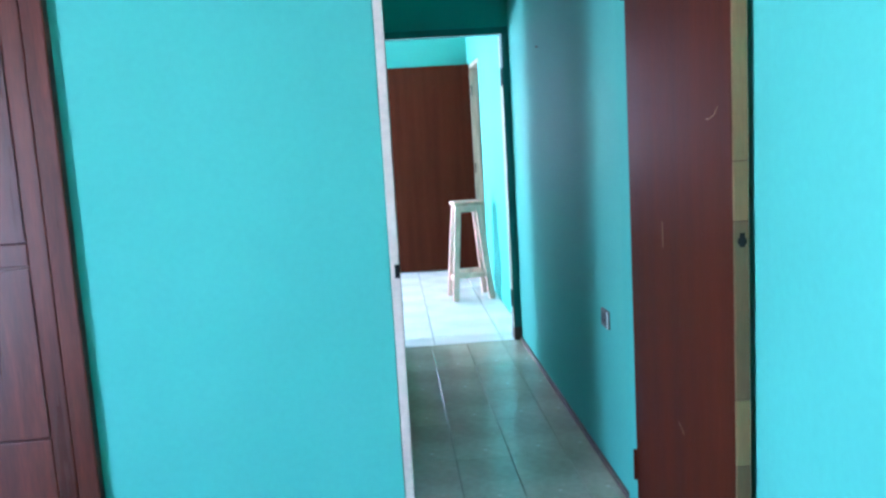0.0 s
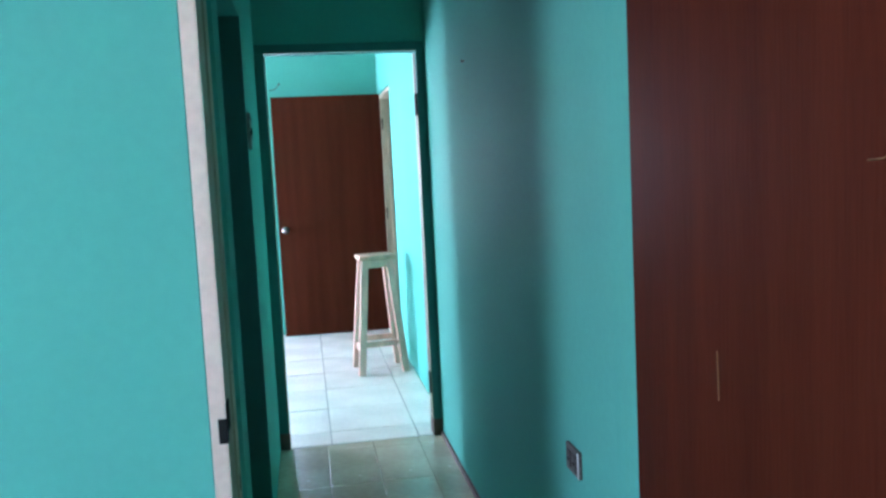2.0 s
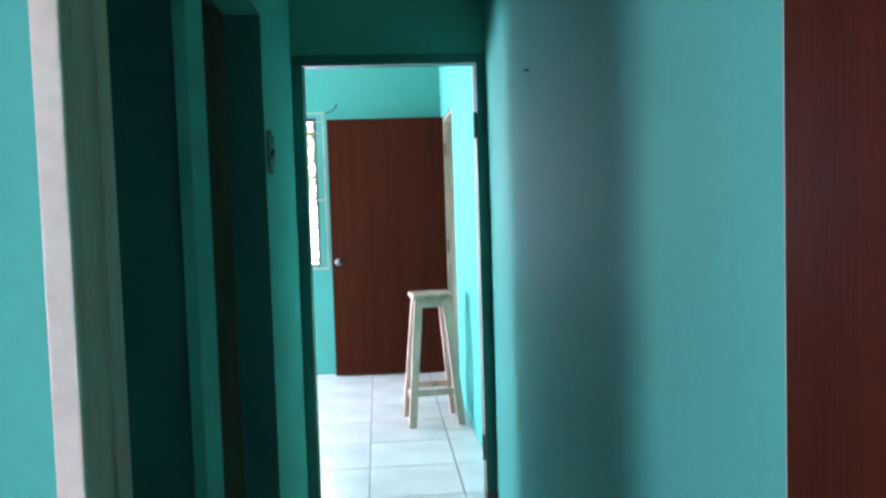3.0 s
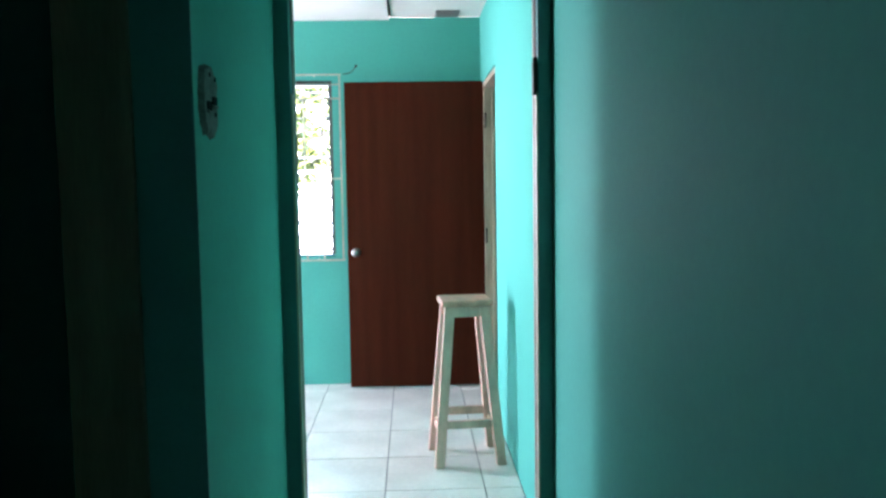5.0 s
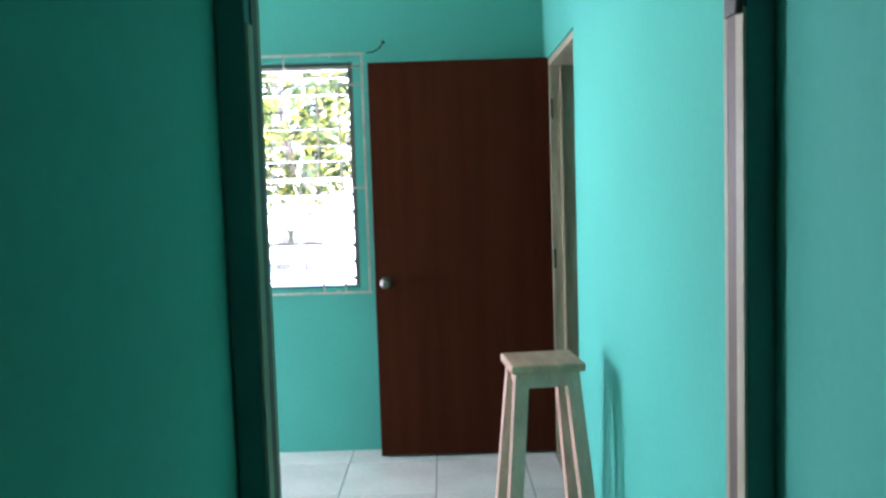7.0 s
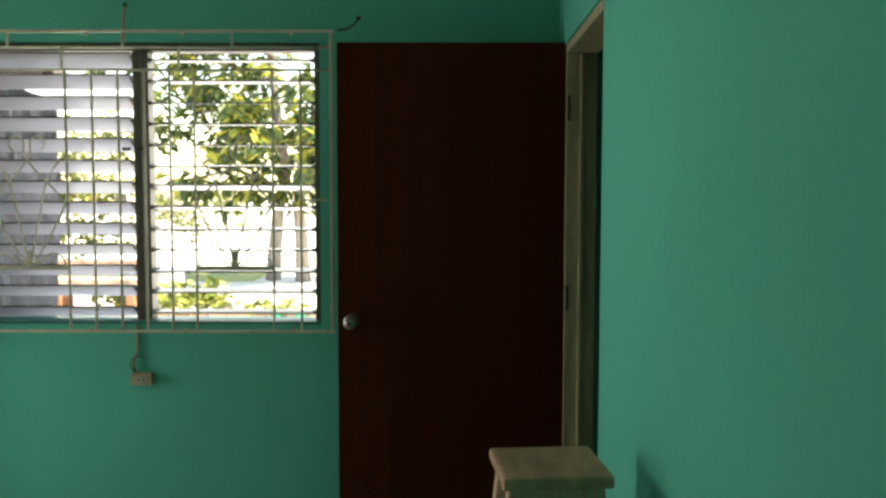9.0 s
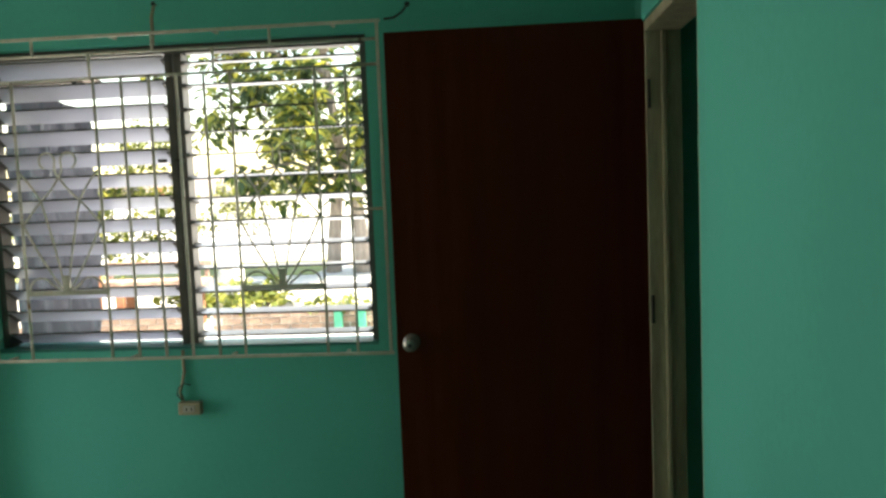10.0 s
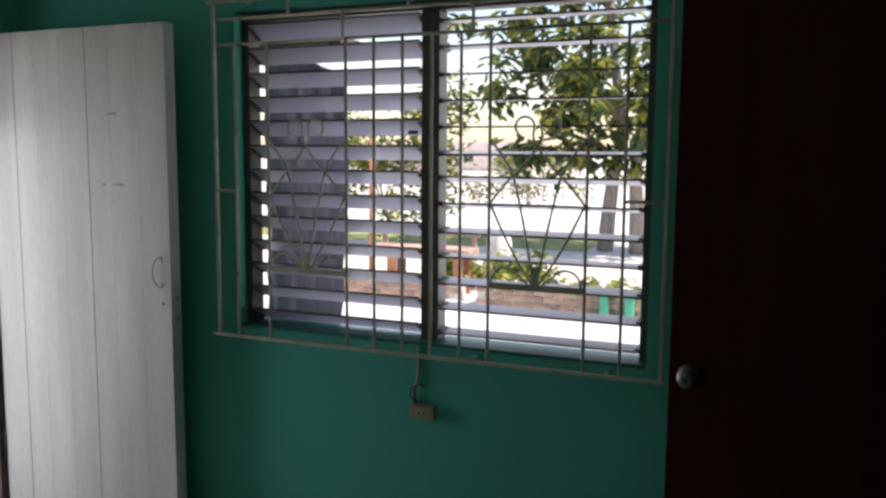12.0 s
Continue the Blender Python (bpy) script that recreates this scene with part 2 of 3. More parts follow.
def wall(name, along, a0, a1, d0, d1, z0, z1, holes, material, label):
    """A wall along 'x' or 'y' from a0 to a1, with thickness d0 to d1 and openings (a0, a1, z0, z1) cut right through it."""
    us = sorted({a0, a1, *[h[0] for h in holes], *[h[1] for h in holes]})
    ws = sorted({z0, z1, *[h[2] for h in holes], *[h[3] for h in holes]})
    us, ws = [u for u in us if a0 <= u <= a1], [w for w in ws if z0 <= w <= z1]

    def solid(i, j):
        if not (0 <= i < len(us) - 1 and 0 <= j < len(ws) - 1):
            return False
        u, w = (us[i] + us[i + 1]) / 2, (ws[j] + ws[j + 1]) / 2
        return not any(h[0] < u < h[1] and h[2] < w < h[3] for h in holes)

    bm, cache = bmesh.new(), {}

    def vert(u, d, w):
        if (u, d, w) not in cache:
            cache[u, d, w] = bm.verts.new((u, d, w) if along == "x" else (d, u, w))
        return cache[u, d, w]

    for i in range(len(us) - 1):
        for j in range(len(ws) - 1):
            if not solid(i, j):
                continue
            ua, ub, wa, wb = us[i], us[i + 1], ws[j], ws[j + 1]
            for d in (d0, d1):
                bm.faces.new([vert(ua, d, wa), vert(ub, d, wa), vert(ub, d, wb), vert(ua, d, wb)])
            for (p, q), other in ((((ua, wa), (ub, wa)), (i, j - 1)), (((ua, wb), (ub, wb)), (i, j + 1)),
                                  (((ua, wa), (ua, wb)), (i - 1, j)), (((ub, wa), (ub, wb)), (i + 1, j))):
                if not solid(*other):
                    bm.faces.new([vert(p[0], d0, p[1]), vert(q[0], d0, q[1]), vert(q[0], d1, q[1]), vert(p[0], d1, p[1])])
    bmesh.ops.recalc_face_normals(bm, faces=bm.faces)
    return solo(name, bm, material, label, "wall", "structure")


# the large structure
CEILING = 2.48
wall("wall_start_north", "x", -3.0, 0.82, 3.245, 3.375, 0, CEILING, [(0.002, 0.82, -1, 2.06), (-1.9, -0.94, -1, 2.12)], TEAL, "turquoise painted plaster wall with a doorway")
wall("wall_start_south", "x", -3.0, 0.82, -1.9, -1.75, 0, CEILING, [], TEAL, "plain turquoise painted plaster wall")
# the opening is assumed and out of view, added as a light source
wall("wall_start_west", "y", -1.9, 3.375, -3.13, -3.0, 0, CEILING, [(-0.1, 1.0, -1, 2.05)], TEAL, "turquoise painted plaster wall with an unseen opening added to let light in")
wall("wall_east", "y", -1.9, 5.98, 0.82, 0.96, 0, CEILING, [], TEAL_SATIN, "long turquoise painted wall with a satin sheen")
wall("wall_corridor_partition", "y", 3.375, 4.07, -0.036, -0.012, 0, CEILING, [(3.40, 3.99, -1, 2.0)], TEAL, "thin turquoise partition with a dark doorway")
wall("wall_corridor_west", "y", 4.07, 5.98, -0.12, -0.012, 0, CEILING, [(4.15, 5.03, -1, 1.97)], TEAL, "turquoise corridor wall with a dark doorway")
# both store walls carry their unlit look in the dark wall colour
wall("wall_store_west", "y", 3.375, 5.98, -1.73, -1.6, 0, CEILING, [], TEAL_TRIM_SHADE, "plain side room wall, its shade painted in as dark teal")
wall("wall_store_between", "x", -1.6, -0.037, 4.03, 4.068, 0, CEILING, [], TEAL_TRIM_SHADE, "partition between side rooms, its shade painted in as dark teal")
wall("wall_corridor_north", "x", -3.01, 0.99, 5.98, 6.052, 0, CEILING, [(-0.012, 0.82, -1, 2.01)], TEAL, "turquoise wall over and beside the corridor's end doorway")
wall("wall_store_front", "x", -1.6, -0.94, 3.385, 3.45, 0, CEILING, [], TEAL, "turquoise wall behind the panelled door")
wall("wall_living_east", "y", 6.052, 9.11, 0.865, 0.99, 0, CEILING, [(8.13, 8.985, -1, 2.032)], TEAL, "turquoise living room wall with an open doorway")
wall("wall_living_north", "x", -3.01, 0.99, 9.11, 9.26, 0, CEILING, [(-1.685, -0.135, 0.885, 2.075)], TEAL, "turquoise living room wall with a louvred window")
wall("wall_living_west", "y", 6.052, 9.11, -2.94, -2.815, 0, CEILING, [(8.09, 8.97, -1, 2.075)], TEAL, "turquoise living room wall with the open front doorway")
wall("wall_side_room_east", "y", 6.052, 9.26, 2.4, 2.53, 0, CEILING, [], TEAL, "plain turquoise wall of an unlit side room")
wall("wall_side_room_south", "x", 0.99, 2.4, 6.052, 6.23, 0, CEILING, [], TEAL, "plain turquoise wall of an unlit side room")
wall("wall_side_room_north", "x", 0.99, 2.4, 9.11, 9.26, 0, CEILING, [], TEAL, "plain turquoise wall of an unlit side room")

floor = solo("floor", slab(-3.13, 2.53, -1.9, 9.26, -0.14, -0.008), GROUT, "dark grout bed under the floor tiles", "floor", "structure")
solo("ceiling_start", slab(-3.13, 0.96, -1.9, 3.375, CEILING, CEILING + 0.12), CEIL, "plain cream ceiling over the first room", "ceiling", "structure")
solo("ceiling_corridor", slab(-1.73, 0.96, 3.375, 6.1, CEILING, CEILING + 0.12), CEIL, "plain cream ceiling over the corridor", "ceiling", "structure")
solo("ceiling_side_room", slab(0.99, 2.53, 6.1, 9.26, CEILING, CEILING + 0.12), CEIL, "plain cream ceiling over the side room", "ceiling", "structure")


def living_ceiling():
    bm = bmesh.new()
    xs, ys = [-3.01, -2.16, -0.945, 0.265, 0.99], [6.1, 7.3, 8.22, 9.11]
    for i in range(len(xs) - 1):
        for j in range(len(ys) - 1):
            sag = (0.004, 0.010, 0.018, 0.0)[i]
            block(bm, xs[i] + 0.006, xs[i + 1] - 0.006, ys[j] + 0.004, ys[j + 1] - 0.004, CEILING - sag, CEILING + 0.02 - sag, 0.003)
    return solo("ceiling_living", bm, CEIL, "cream fibre boards with open joints, slightly sagging", "ceiling", "structure")


living_ceiling()
# solid sheet over the boards, coloured as the shade seen through their joints
solo("ceiling_backing", slab(-3.01, 0.99, 6.1, 9.26, CEILING + 0.03, CEILING + 0.12), JOINT_SHADE, "dark backing slab that paints shade into the ceiling board joints", "ceiling", "structure")
solo("ground", slab(-300, 300, -120, 900, -0.4, -0.16), EARTH, "pale sunlit dry earth reaching to the horizon", "ground", "structure")
solo("pavement_yard", slab(-14, -3.14, -12, 9.265, -0.3, -0.152), CONCRETE, "sunlit concrete yard beside the house", "pavement", "structure")
solo("pavement", slab(-14, 14, 9.27, 15.2, -0.3, -0.145, 0.01), CONCRETE, "pale sunlit concrete yard in front of the window", "pavement", "structure")
solo("lawn", slab(-40, -3.3, 21.2, 24.0, -0.3, -0.14, 0.01), GRASS, "strip of yellow-green lawn beyond the low walls", "lawn", "structure")
solo("road", slab(-120, 120, 26.5, 33, -0.3, -0.13, 0.01), CONCRETE, "pale sunlit street beyond the lawn", "road", "structure")
# never in view; the eaves are added to block sun from the openings
solo("roof", slab(-3.6, 3.0, -2.5, 9.85, CEILING + 0.13, CEILING + 0.25), ROOFTIN, "unseen plain roof slab with short eaves added to shade the openings", "roof", "structure")


# door frames
def door_frame(name, across, a0, a1, d0, d1, top, w, material, label):
    """Two jambs and a head round an opening; across is the axis along the wall."""
    th = thing(name, ((a0 + a1) / 2, (d0 + d1) / 2, 0) if across == "x" else ((d0 + d1) / 2, (a0 + a1) / 2, 0), label, "door frame")

    def bar(nm, p0, p1, z0, z1):
        return part(nm, slab(p0, p1, d0, d1, z0, z1, 0.004) if across == "x" else slab(d0, d1, p0, p1, z0, z1, 0.004), material, th)

    bar("jamb", a0, a0 + w, 0, top)
    bar("jamb", a1 - w, a1, 0, top)
    bar("head", a0, a1, top, top + w)
    return th


start_frame = thing("door_frame", (0.4, 3.26, 0), "off-white painted wooden door frame, chipped at the edges", "door frame")
part("jamb", slab(0.006, 0.0325, 3.237, 3.383, 0, 2.02, 0.003), GREYWOOD, start_frame, "bare olive-grey inner jamb")
part("jamb_face", slab(0.0055, 0.033, 3.230, 3.2372, 0, 2.02, 0.002), OFFWHITE, start_frame, "off-white painted front of the jamb")
# flat black patch: the shade of a hole put into colour
part("strike_hole_shade", slab(0.018, 0.0337, 3.2292, 3.245, 0.926, 0.970, 0.002), BLACKHOLE, start_frame, "flat black patch standing in for the shaded strike hole")
part("jamb", slab(0.775, 0.819, 3.262, 3.383, 0, 2.02, 0.004), TEAL, start_frame, "turquoise painted hinge jamb")
part("worn_edge", slab(0.773, 0.778, 3.2555, 3.263, 0, 2.02, 0.001), OFFWHITE, start_frame, "pale worn edge of the jamb")
part("head", slab(0.006, 0.805, 3.233, 3.383, 2.02, 2.058, 0.004), OFFWHITE, start_frame)
part("door_stop", slab(0.0325, 0.036, 3.325, 3.372, 0, 2.018, 0.001), GREYWOOD, start_frame, "bare olive-grey door stop")
strike = part("strike_plate", slab(0.026, 0.035, 3.2305, 3.268, 0.945, 0.995, 0.001), BLACKHOLE, start_frame, "dark metal strike plate")
# two thin dark slabs drawn as the shade of screw holes
part("screw_hole_shade", slab(0.0362, 0.0368, 3.34, 3.352, 0.80, 0.83), DARKMETAL, start_frame)
part("screw_hole_shade", slab(0.0362, 0.0368, 3.34, 3.346, 1.02, 1.026), DARKMETAL, start_frame)

end_frame = door_frame("door_frame", "x", -0.010, 0.818, 5.972, 6.058, 1.966, 0.044, TEAL_TRIM_SHADE, "turquoise painted door frame with a pale worn inner edge")
for x0, x1 in ((0.0335, 0.0375), (0.7705, 0.7745)):
    part("rebate", slab(x0, x1, 6.0065, 6.0425, 0.09, 1.96, 0.001), DARKWOOD, end_frame, "bare dark rebate of the frame")
    part("worn_edge", slab(x0 - 0.0005, x1 + 0.0005, 6.043, 6.0595, 0.09, 1.96, 0.001), GREYWOOD, end_frame, "pale worn edge of the frame")
    part("bare_strip", slab(x0 - 0.001, x1 + 0.001, 5.9735, 6.006, 0.09, 1.655, 0.002), GREYWOOD, end_frame, "pale bare strip of the frame")
part("worn_edge", slab(0.034, 0.774, 5.9695, 5.974, 1.9635, 1.9685, 0.001), OFFWHITE, end_frame, "pale worn edge of the head")
for x0, x1 in ((-0.011, 0.0385), (0.7695, 0.819)):
    part("base_block", slab(x0, x1, 5.968, 6.0605, 0, 0.085, 0.003), DARKWOOD, end_frame, "dark scuffed foot of the frame")
for z in (0.28, 1.70):
    hg = part("hinge", slab(0.766, 0.7735, 5.985, 6.045, z - 0.05, z + 0.05, 0.001), DARKMETAL, end_frame, "dark steel hinge leaf")
    part("pin", tube(bmesh.new(), [(0.766, 5.98, z - 0.055), (0.766, 5.98, z + 0.055)], 0.007), DARKMETAL, hg)

side_frame = door_frame("door_frame", "y", 4.11, 5.07, -0.262, -0.124, 1.99, 0.05, OLIVEWOOD, "dark olive-brown wooden frame of an unlit doorway")
# added lining; its dark colour stands in for shade on the reveal
solo("reveal_shade_lining", slab(-0.1215, -0.0105, 5.0245, 5.0302, 0, 1.969, 0.001), TEAL_TRIM_SHADE, "added thin lining, dark teal to paint shade onto the doorway reveal", "trim", "structure")
living_frame = door_frame("door_frame", "y", 8.132, 8.983, 0.871, 0.996, 1.995, 0.035, GREYWOOD, "bare olive-grey wooden door frame")
part("door_stop", slab(0.925, 0.94, 8.93, 8.947, 0, 1.993, 0.002), GREYWOOD, living_frame)
front_frame = door_frame("door_frame", "y", 8.092, 8.968, -2.943, -2.822, 2.03, 0.044, DARKWOOD, "dark weathered wooden frame of the open front door")


# flush brown doors
def knob(parent, at, way, r=0.027):
    k = part("knob", lathe(bmesh.new(), [(0.031, 0), (0.031, 0.006), (0.012, 0.010), (0.011, 0.030), (r * 0.8, 0.036), (r, 0.050), (r * 0.9, 0.063), (r * 0.45, 0.070), (0.001, 0.071)], at, way), STEEL, parent, "round brushed steel knob")
    part("key_button", lathe(bmesh.new(), [(0.007, 0), (0.007, 0.003), (0.001, 0.004)], Vector(at) + Vector(way).normalized() * 0.0705, way, 12), DARKMETAL, k)
    return k


near_door = thing("flush_door", (0.786, 3.25, 0), "open brown varnished flush door with a bare wood edge", "door")
leaf = part("leaf", slab(0.767, 0.806, 2.471, 3.25, 0.012, 2.035, 0.002), BROWN, near_door)
EDGE = ((0.012, 0.34, RAWWOOD), (0.34, 0.565, RAWWOOD), (0.565, 0.72, PATCHWOOD), (0.72, 1.13, RAWWOOD), (1.13, 1.262, PATCHWOOD), (1.262, 1.66, PATCHWOOD), (1.66, 2.035, RAWWOOD))
for z0, z1, m in EDGE:
    part("edge_strip", slab(0.769, 0.8035, 2.465, 2.4715, z0 + 0.001, z1 - 0.001, 0.001), m, leaf, "bare yellowish edge wood")
# raised black disc and patch paint the shade of the latch cut-out
part("latch_bore_shade", lathe(bmesh.new(), [(0.011, 0), (0.011, 0.0012), (0.0005, 0.0013)], (0.787, 2.4652, 1.085), (0, -1, 0)), BLACKHOLE, leaf, "black disc standing in for the shaded latch hole")
part("latch_mortise_shade", slab(0.781, 0.793, 2.4635, 2.466, 1.072, 1.104), BLACKHOLE, leaf, "black patch standing in for the shaded recess of a missing latch")
for z in (0.25, 1.78):
    part("hinge", tube(bmesh.new(), [(0.764, 3.254, z - 0.05), (0.764, 3.254, z + 0.05)], 0.007), BROWN, near_door)
for line in ([(2.938, 1.010), (2.939, 1.050), (2.941, 1.084)], [(2.612, 1.356), (2.590, 1.357), (2.562, 1.366), (2.541, 1.383)], [(2.80, 0.520), (2.84, 0.540)]):
    part("scratch", tube(bmesh.new(), [(0.7668, y, z) for y, z in line], 0.0011, 0.0007, 5), PATCHWOOD, leaf, "pale scratch in the varnish")

far_door = thing("flush_door", (0.42, 8.96, 0), "dark brown flush door standing open before the wall", "door")
leaf = part("leaf", slab(-0.043, 0.879, 8.955, 8.993, 0.012, 2.04, 0.003), BROWN, far_door)
knob(far_door, (0.012, 8.955, 0.922), (0, -1, 0))
knob(far_door, (0.012, 8.993, 0.922), (0, 1, 0))
part("latch", slab(-0.0445, -0.0425, 8.963, 8.985, 0.895, 0.95), STEEL, far_door)
for z in (0.25, 1.02, 1.78):
    part("hinge", tube(bmesh.new(), [(0.882, 8.951, z - 0.05), (0.882, 8.951, z + 0.05)], 0.007), DARKMETAL, far_door)


# panelled door in the first room's wall
def panel_door():
    th = thing("panel_door", (-1.42, 3.245, 0), "red-brown varnished wooden door with raised panels in its frame", "door")
    x0, x1, y = -1.9, -0.94, 3.22
    part("casing", slab(x1 - 0.062, x1 + 0.004, y - 0.012, 3.38, 0, 2.10, 0.006), REDWOOD, th)
    part("casing", slab(x0 - 0.004, x0 + 0.062, y - 0.012, 3.38, 0, 2.10, 0.006), REDWOOD, th)
    part("casing", slab(x0 - 0.004, x1 + 0.004, y - 0.012, 3.38, 2.102, 2.16, 0.006), REDWOOD, th)
    lx0, lx1 = x0 + 0.068, x1 - 0.068
    leafy = part("leaf", slab(lx0, lx1, 3.241, 3.275, 0.01, 2.095, 0.003), REDWOOD, th)
    for sx0, sx1 in ((lx0, lx0 + 0.06), (lx1 - 0.06, lx1)):
        part("stile", slab(sx0, sx1, 3.223, 3.241, 0.01, 2.095, 0.004), REDWOOD, leafy)
    for z0, z1 in ((0.01, 0.50), (1.04, 1.11), (1.97, 2.095)):
        part("rail", slab(lx0 + 0.061, lx1 - 0.061, 3.225, 3.241, z0, z1, 0.004), REDWOOD, leafy)
    for z0, z1 in ((0.502, 1.038), (1.112, 1.968)):
        bm = slab(lx0 + 0.062, lx1 - 0.062, 3.231, 3.241, z0, z1)
        bmesh.ops.bevel(bm, geom=[e for e in bm.edges if all(v.co.y < 3.235 for v in e.verts)], offset=0.006, segments=2, affect="EDGES")
        part("raised_panel", bm, REDWOOD, leafy)


panel_door()


# white plank door at the front
def front_door():
    th = thing("plank_door", (-2.33, 8.97, 0), "open white painted plank door with a wire pull", "door")
    x0, x1, y0, n = -2.80, -1.874, 8.945, 7
    edges = [x0, -2.655, -2.535, -2.400, -2.265, -2.150, -2.010, x1]
    for i in range(n):
        part("plank", slab(edges[i] + 0.0004, edges[i + 1] - 0.0004, y0 + 0.0006 * ((i * 5) % 3), y0 + 0.018, 0.022, 2.026, 0.0009), DOORWHITE, th)
    part("backing", slab(x0, x1 + 0.001, y0 + 0.016, y0 + 0.052, 0.02, 2.027, 0.003), DOORWHITE, th)
    # the gap's shade below the door, built as a dark strip
    part("gap_strip", slab(x0, x1, y0 + 0.006, y0 + 0.05, 0.006, 0.0195, 0.002), DARKWOOD, th, "dark strip standing in for the shaded gap under the door")
    pts = [(-1.922 + 0.025 * math.cos(a), y0 - 0.016 + 0.014 * math.sin(a) ** 4, 1.102 + 0.058 * math.sin(a)) for a in [radians(50 + 19 * k) for k in range(15)]]
    part("wire_pull", tube(bmesh.new(), pts, 0.0024, sides=6), CHIP, th, "bent grey wire ring")
    part("keyhole", lathe(bmesh.new(), [(0.008, 0), (0.007, 0.002), (0.001, 0.0025)], (-1.914, y0 + 0.001, 0.982), (0, -1, 0), 12), CHIP, th)
    for x, z, l in ((-2.163, 1.694, 0.048), (-2.144, 1.425, 0.06), (-2.20, 1.425, 0.02), (-1.962, 2.010, 0.006)):
        part("chip", slab(x, x + l, y0 - 0.0015, y0 + 0.0012, z, z + (0.007 if l > 0.01 else 0.014), 0.0006), CHIP, th, "worn chip in the paint")
    for z in (0.915, 0.99):
        part("bolt_keeper", slab(x1 + 0.002, x1 + 0.010, y0 + 0.02, y0 + 0.035, z, z + 0.02, 0.002), CHIP, th)
    for z in (0.3, 1.75):
        part("hinge", tube(bmesh.new(), [(x0 - 0.006, y0, z - 0.06), (x0 - 0.006, y0, z + 0.06)], 0.008), DARKMETAL, th)


front_door()


# stool
def stool():
    cx, cy, top, yaw = 0.639, 7.532, 0.81, radians(5)
    th = thing("bar_stool", (cx, cy, 0), "tall cream-painted wooden stool with a square seat", "stool")
    turn = Matrix.Translation((cx, cy, 0)) @ Matrix.Rotation(yaw, 4, "Z")
    part("seat", slab(-0.125, 0.125, -0.122, 0.112, top - 0.030, top, 0.009, turn), SEATWOOD, th, "worn square seat")
    foot, head = (0.153, 0.140), (0.084, 0.078)

    def at(sx, sy, z):
        k = z / (top - 0.03)
        return Vector((sx * (foot[0] + (head[0] - foot[0]) * k), sy * (foot[1] + (head[1] - foot[1]) * k), z))

    for sx in (-1, 1):
        for sy in (-1, 1):
            bm = bmesh.new()
            vs = []
            for z in (0.0, top - 0.030):
                c = at(sx, sy, z)
                vs.append([bm.verts.new(turn @ (c + Vector((dx * 0.0235, dy * 0.0235, 0)))) for dx, dy in ((-1, -1), (1, -1), (1, 1), (-1, 1))])
            bm.faces.new(vs[0][::-1])
            bm.faces.new(vs[1])
            for k in range(4):
                bm.faces.new((vs[0][k], vs[0][(k + 1) % 4], vs[1][(k + 1) % 4], vs[1][k]))
            bmesh.ops.bevel(bm, geom=list(bm.edges), offset=0.003, segments=2, affect="EDGES")
            part("leg", bm, STOOLWOOD, th)

    def bar(nm, z, h, t, sides, end=0.02):
        for axis, s in sides:
            a = at(s if axis == "x" else -1, s if axis == "y" else -1, z)
            b = at(s if axis == "x" else 1, s if axis == "y" else 1, z)
            if axis == "x":
                bm = slab(a.x - t / 2, a.x + t / 2, a.y + end, b.y - end, z - h / 2, z + h / 2, 0.002, turn)
            else:
                bm = slab(a.x + end, b.x - end, a.y - t / 2, a.y + t / 2, z - h / 2, z + h / 2, 0.002, turn)
            part(nm, bm, STOOLWOOD, th)

    every = (("x", -1), ("x", 1), ("y", -1), ("y", 1))
    bar("apron", top - 0.058, 0.052, 0.02, every)
    bar("stretcher", 0.205, 0.04, 0.02, (("y", -1), ("y", 1)))
    bar("stretcher", 0.165, 0.04, 0.02, (("x", -1), ("x", 1)))


stool()


# louvred window with its grille
def louvre_window():
    th = thing("louvre_window", (-0.91, 9.18, 0.885), "louvred glass window in two bays with dull metal frames", "window")
    y0, y1 = 9.155, 9.225
    part("window_sill", slab(-1.683, -0.137, 9.112, 9.258, 0.8855, 0.896, 0.002), TEAL_TRIM_SHADE, th, "turquoise painted sill")
    part("head_rail", slab(-1.683, -0.137, y0, y1, 2.04, 2.0735, 0.003), ALU, th)
    for x0, x1 in ((-1.683, -1.655), (-0.935, -0.905), (-0.898, -0.868), (-0.165, -0.137)):
        part("channel", slab(x0, x1, y0, y1, 0.897, 2.039, 0.003), ALU, th)
    for bay, (x0, x1, tilt) in enumerate(((-1.653, -0.937, 30), (-0.866, -0.167, -3))):
        for i in range(13):
            z = 0.93 + i * 0.0895
            own = tilt + (2.5 * math.sin(i * 2.3 + bay) if bay else 2.0 * math.sin(i * 1.7))
            if bay and i in (5, 6):
                own += 12
            turn = Matrix.Translation((0, 9.19, z)) @ Matrix.Rotation(radians(-own), 4, "X")
            b = part("louvre_blade", slab(x0, x1, -0.05, 0.05, -0.0027, 0.0027, 0.001, turn), GLASS, th)
            part("edge", slab(x0 + 0.002, x1 - 0.002, -0.0525, -0.0495, -0.0036, 0.0030, 0.0, turn), EDGEGREY, b, "thin dark strip along the blade's front edge")
            for cx in (x0 + 0.004, x1 - 0.004):
                part("clip", slab(cx - 0.008, cx + 0.008, -0.036, 0.036, -0.008, 0.008, 0.002, turn), ALU, b)
    for x in (-0.945, -0.875):
        part("lever", slab(x - 0.035, x, 9.14, 9.152, 1.62, 1.634, 0.003), DARKMETAL, th)


louvre_window()


